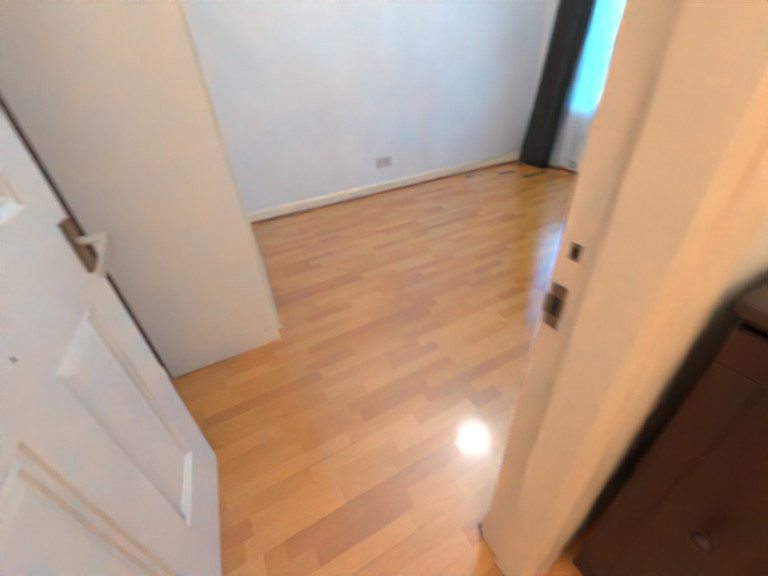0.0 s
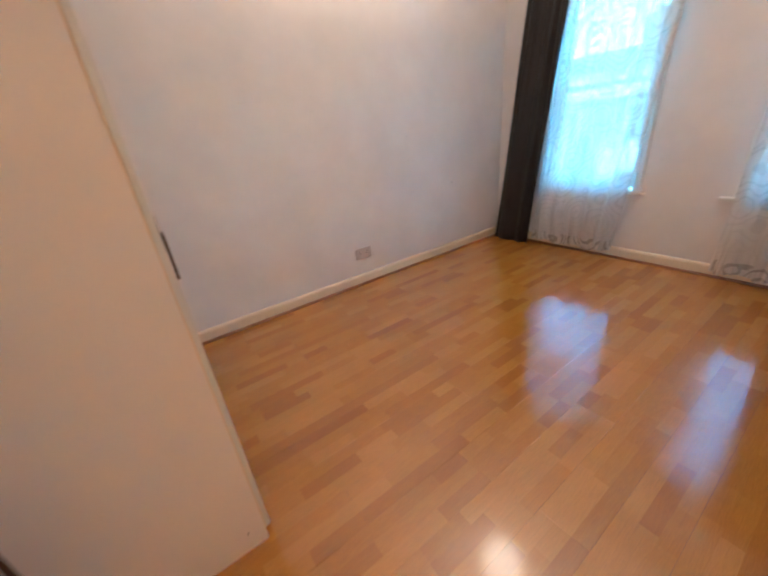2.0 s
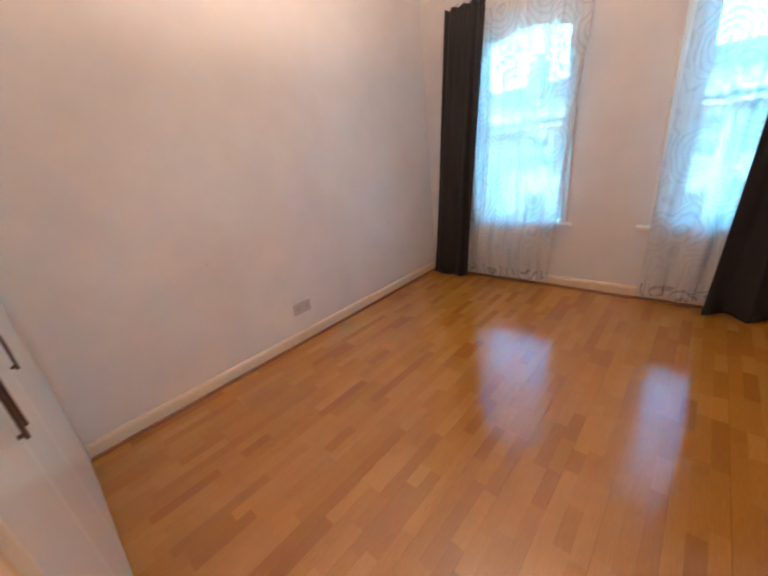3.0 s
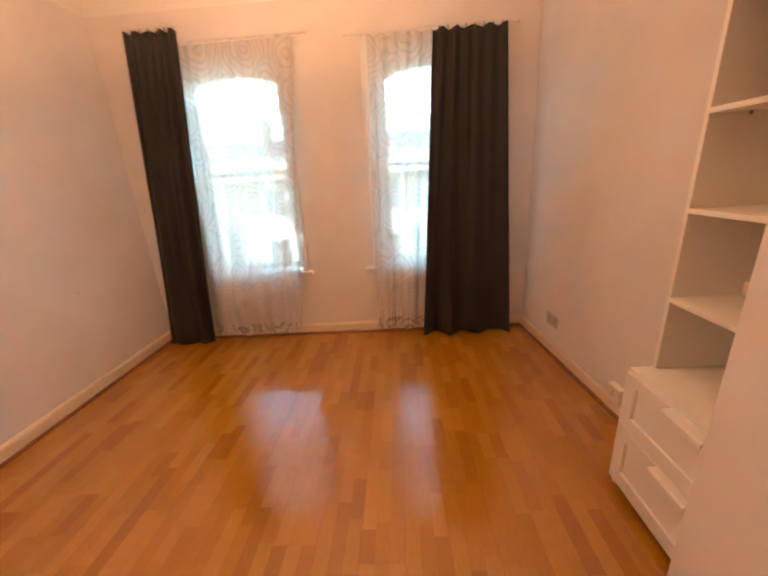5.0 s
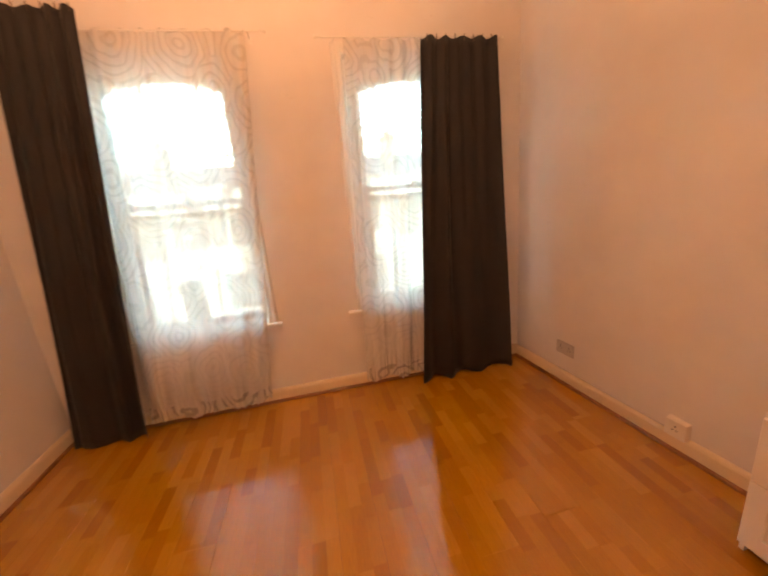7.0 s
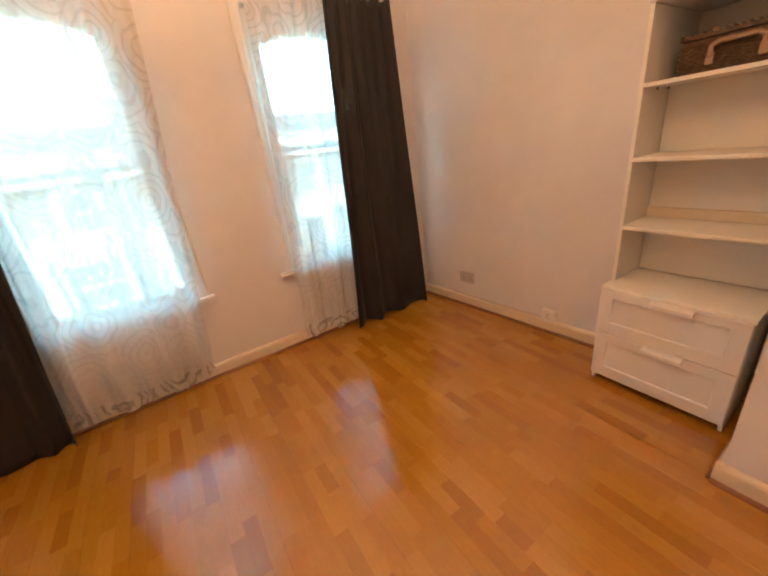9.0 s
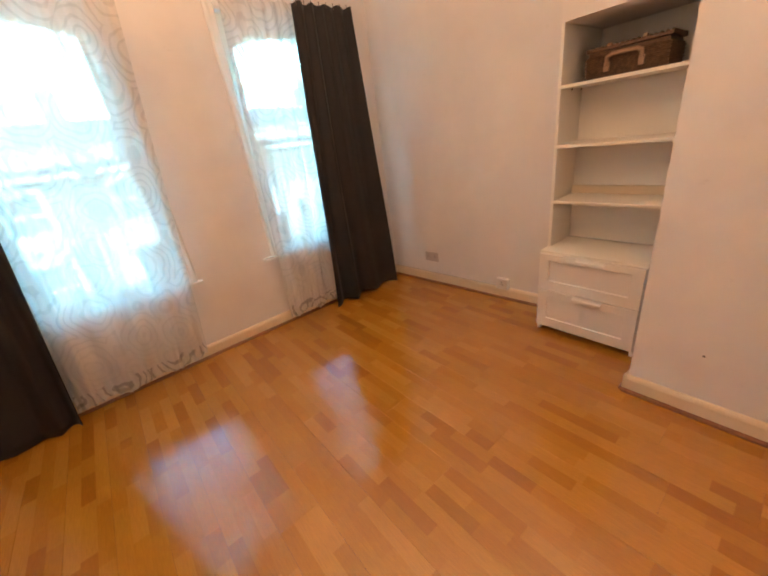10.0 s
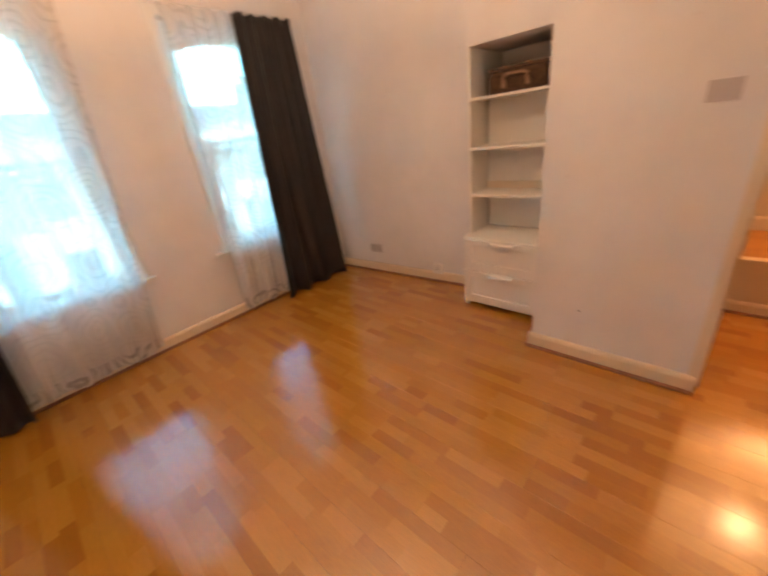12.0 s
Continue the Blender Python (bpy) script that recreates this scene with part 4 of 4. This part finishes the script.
def terrace_house():
    """A two-storey terrace house: painted ground floor with a canted bay, brick above, white parapet, slate roof and chimney."""
    h = empty("terrace_house", (0, 0, 0), "two-storey brick terrace house with white bay window and pale parapet", "house", "terrace across the street")
    W, H = 5.0, 5.1
    bm = bmesh.new()
    box(bm, (0.25, 0, 0), (7, W, H))
    part("wall", bm, BRICK1, h)
    bm = bmesh.new()
    ycuts, zcuts = [0, 0.9, 1.9, 3.2, 4.1, W], [3.15, 3.3, 4.6, H]
    for i in range(5):
        for j in range(3):
            if i in (1, 3) and j == 1:
                continue
            box(bm, (0, ycuts[i], zcuts[j]), (0.24, ycuts[i + 1], zcuts[j + 1]))
    part("front_wall", bm, BRICK1, h)
    bm = bmesh.new()
    for lo, hi in (((0, 0), (0.6, 3.15)), ((0.6, 0), (2.6, 0.9)), ((0.6, 2.7), (2.6, 3.15)), ((2.6, 0), (3.3, 3.15)), ((3.3, 2.3), (4.2, 3.15)), ((4.2, 0), (W, 3.15))):
        box(bm, (0, lo[0], lo[1]), (0.24, hi[0], hi[1]))
    part("painted_front", bm, RENDERED, h)

    def house_window(x, y0, y1, z0, z1):
        w = new("window")
        w.parent = h
        bm = bmesh.new()
        for lo, hi in (((y0 - 0.12, z0 - 0.12), (y1 + 0.12, z0)), ((y0 - 0.12, z1), (y1 + 0.12, z1 + 0.2)), ((y0 - 0.12, z0), (y0, z1)), ((y1, z0), (y1 + 0.12, z1))):
            box(bm, (x - 0.05, lo[0], lo[1]), (x + 0.1, hi[0], hi[1]))
        part("surround", bm, RENDERED, w)
        bm = bmesh.new()
        zm = (z0 + z1) / 2
        for lo, hi in (((y0, z0), (y1, z0 + 0.07)), ((y0, z1 - 0.07), (y1, z1)), ((y0, zm - 0.03), (y1, zm + 0.03)), ((y0, z0), (y0 + 0.06, z1)), ((y1 - 0.06, z0), (y1, z1))):
            box(bm, (x + 0.12, lo[0], lo[1]), (x + 0.17, hi[0], hi[1]))
        part("window_frame", bm, SASH, w)
        part("pane", B((x + 0.18, y0, z0), (x + 0.19, y1, z1)), DARKGLASS, w)
        bm = bmesh.new()
        box(bm, (x + 0.21, y0 + 0.04, z0 + 0.05), (x + 0.215, y1 - 0.04, z1 - 0.3))
        part("net_curtain", bm, RENDERED, w)

    house_window(0, 0.9, 1.9, 3.3, 4.6)
    house_window(0, 3.2, 4.1, 3.3, 4.6)
    house_window(-0.75, 0.85, 2.35, 0.95, 2.55)
    bm = bmesh.new()
    for z0, z1, grow in ((0, 0.82, 0.0), (2.76, 3.0, 0.0), (3.001, 3.12, 0.10), (3.121, 3.45, -0.05)):
        prism(bm, [(-0.01, 0.25 - grow), (-0.01, 2.95 + grow), (-0.72 - grow, 2.50 + grow), (-0.72 - grow, 0.70 - grow)], z0, z1)
    for y in (0.70, 2.36):
        box(bm, (-0.66, y, 0.82), (-0.53, y + 0.14, 2.76))
    for y in (0.27, 2.79):
        box(bm, (-0.14, y, 0.82), (-0.012, y + 0.14, 2.76))
    part("bay", bm, RENDERED, h)
    part("door", B((0.10, 3.32, 0.0), (0.16, 4.18, 2.28), 0.005), DARKWOOD, h)
    part("parapet", B((-0.12, 0, H - 0.02), (0.32, W, H + 0.58)), RENDERED, h)
    part("coping", B((-0.2, 0, H + 0.581), (0.38, W, H + 0.66)), RENDERED, h)
    part("cornice", B((-0.28, 0, H - 0.22), (-0.001, W, H - 0.021)), RENDERED, h)
    bm = bmesh.new()
    extrude_profile(bm, [(0.4, 0), (7.0, 0), (3.7, 1.75)], (0, 0, H), (0, W, H), up=(0, 0, 1), out=(1, 0, 0))
    part("roof", bm, SLATE, h)
    stack = part("chimney", B((2.2, W - 0.55, H + 0.4), (3.3, W - 0.03, H + 2.5), 0.02), BRICK1, h)
    for k in range(4):
        part("chimney_pot", tube(bmesh.new(), (2.4 + 0.23 * k, W - 0.3, H + 2.49), (2.4 + 0.23 * k, W - 0.3, H + 2.8), 0.09, 10, 0.075), POT, stack)
    part("garden_wall", B((-2.1, 0, -0.1), (-1.95, 3.2, 0.85), 0.01), RENDERED, h)
    return h

first = terrace_house()
first.matrix_world = pose(16.2, -22.0, ST + 0.08)
for k in range(1, 10):
    copy_thing(first, pose(16.2, -22.0 + 5.0 * k, ST + 0.08))


def parked_car(paint, label):
    c = empty("parked_car", (0, 0, 0), label, "car", "cars parked in the street")
    prof = [(-2.1, 0.35), (-2.1, 0.75), (-1.9, 0.88), (-1.1, 0.95), (-0.6, 1.42), (0.7, 1.45), (1.5, 0.98), (2.0, 0.9), (2.1, 0.6), (2.1, 0.35)]
    bm = bmesh.new()
    extrude_profile(bm, prof, (-0.85, 0, 0), (0.85, 0, 0), up=(0, 0, 1), out=(0, 1, 0))
    bmesh.ops.bevel(bm, geom=list(bm.edges), offset=0.05, segments=2, affect="EDGES")
    part("body", bm, paint, c)
    for s in (-1, 1):
        bm = bmesh.new()
        x = 0.852 * s
        vs = [bm.verts.new((x, y, z)) for y, z in ((-1.0, 0.97), (-0.55, 1.34), (0.62, 1.36), (1.25, 0.98))]
        vs2 = [bm.verts.new((x - 0.01 * s, v.co.y, v.co.z)) for v in vs]
        bm.faces.new(vs)
        bm.faces.new(vs2)
        for i in range(4):
            bm.faces.new((vs[i], vs[(i + 1) % 4], vs2[(i + 1) % 4], vs2[i]))
        part("side_window", bm, DARKGLASS, c)
        for y in (-1.3, 1.3):
            wh = part("wheel", tube(bmesh.new(), (0.68 * s, y, 0.31), (0.87 * s, y, 0.31), 0.31, 24), RUBBER, c)
            part("rim", tube(bmesh.new(), (0.871 * s, y, 0.31), (0.885 * s, y, 0.31), 0.20, 16), CHROME, wh)
    return c


SILVER = metal("silver_car_paint", (0.6, 0.62, 0.64), 0.3)
WHITECAR = painted("white_car_paint", (0.78, 0.78, 0.78), 0.25, 0.0, 0.0, 0.0)
car = parked_car(WHITECAR, "white hatchback parked by the far kerb of the street")
car.matrix_world = pose(12.7, 2.6, ST - 0.05)
car2 = parked_car(SILVER, "silver hatchback parked by the far kerb of the street")
car2.matrix_world = pose(12.7, -2.6, ST - 0.05)

# ---- floor boards: each board of three strips ----
structure("subfloor", B((HALL_W, HALL_S, -0.12), (WIN_BACK, NORTH + 0.1, -0.012)), DARKGAP)
BW, BL, SW = 0.192, 1.285, 0.064
rnd = random.Random(3)
variants = []
for v in range(12):
    bm = bmesh.new()
    for s in range(3):
        x = -rnd.uniform(0.0, 0.3)
        while x < BL:
            ln = rnd.choice((0.22, 0.28, 0.34, 0.40, 0.46)) + rnd.uniform(-0.02, 0.02)
            if BL - (x + ln) < 0.06:
                ln = BL - x
            a, b = max(x, 0.0003), min(x + ln, BL - 0.0003)
            if b - a > 0.001:
                y0, y1 = s * SW + (0.0004 if s == 0 else 0), (s + 1) * SW - (0.0004 if s == 2 else 0)
                box(bm, (a, y0, -0.010), (b, y1, 0.0))
            x += ln
    me = bpy.data.meshes.new("floor_board")
    bm.to_mesh(me)
    bm.free()
    me.materials.append(FLOOR)
    variants.append(me)
floor = tagged(new("floor"), kind="structure")


def clipped(me, x, y, xa, xb, ya, yb):
    """A copy of a board's mesh cut to the room."""
    bm = bmesh.new()
    bm.from_mesh(me)
    for co, no in (((xa - x, 0, 0), (-1, 0, 0)), ((xb - x, 0, 0), (1, 0, 0)), ((0, ya - y, 0), (0, -1, 0)), ((0, yb - y, 0), (0, 1, 0))):
        bmesh.ops.bisect_plane(bm, geom=bm.verts[:] + bm.edges[:] + bm.faces[:], plane_co=co, plane_no=no, clear_outer=True)
    out = bpy.data.meshes.new("floor_board")
    bm.to_mesh(out)
    bm.free()
    out.materials.append(FLOOR)
    return out


def lay(xa, xb, ya, yb, y_start):
    y, r_ = y_start, 0
    while y < yb:
        x = xa - rnd.choice((0.0, 0.32, 0.64, 0.96)) - rnd.uniform(0, 0.2)
        while x < xb:
            if x + BL > xa:
                me = variants[rnd.randrange(12)]
                if x < xa or x + BL > xb or y < ya or y + BW > yb:
                    me = clipped(me, x, y, xa, xb, ya, yb)
                if len(me.polygons):
                    ob = new("floor_board", me)
                    ob.location = (x, y, 0)
                    ob.parent = floor
            x += BL
        y += BW


lay(WEST, EAST, DOOR_Y, NORTH, DOOR_Y - 0.07)
lay(BREAST, EAST, -0.25, DOOR_Y - 0.0005, DOOR_Y - 0.07 - BW * 5)
lay(HALL_W, BREAST - 0.1, HALL_S, DOOR_Y - 0.0005, DOOR_Y - 0.07 - BW * 14)
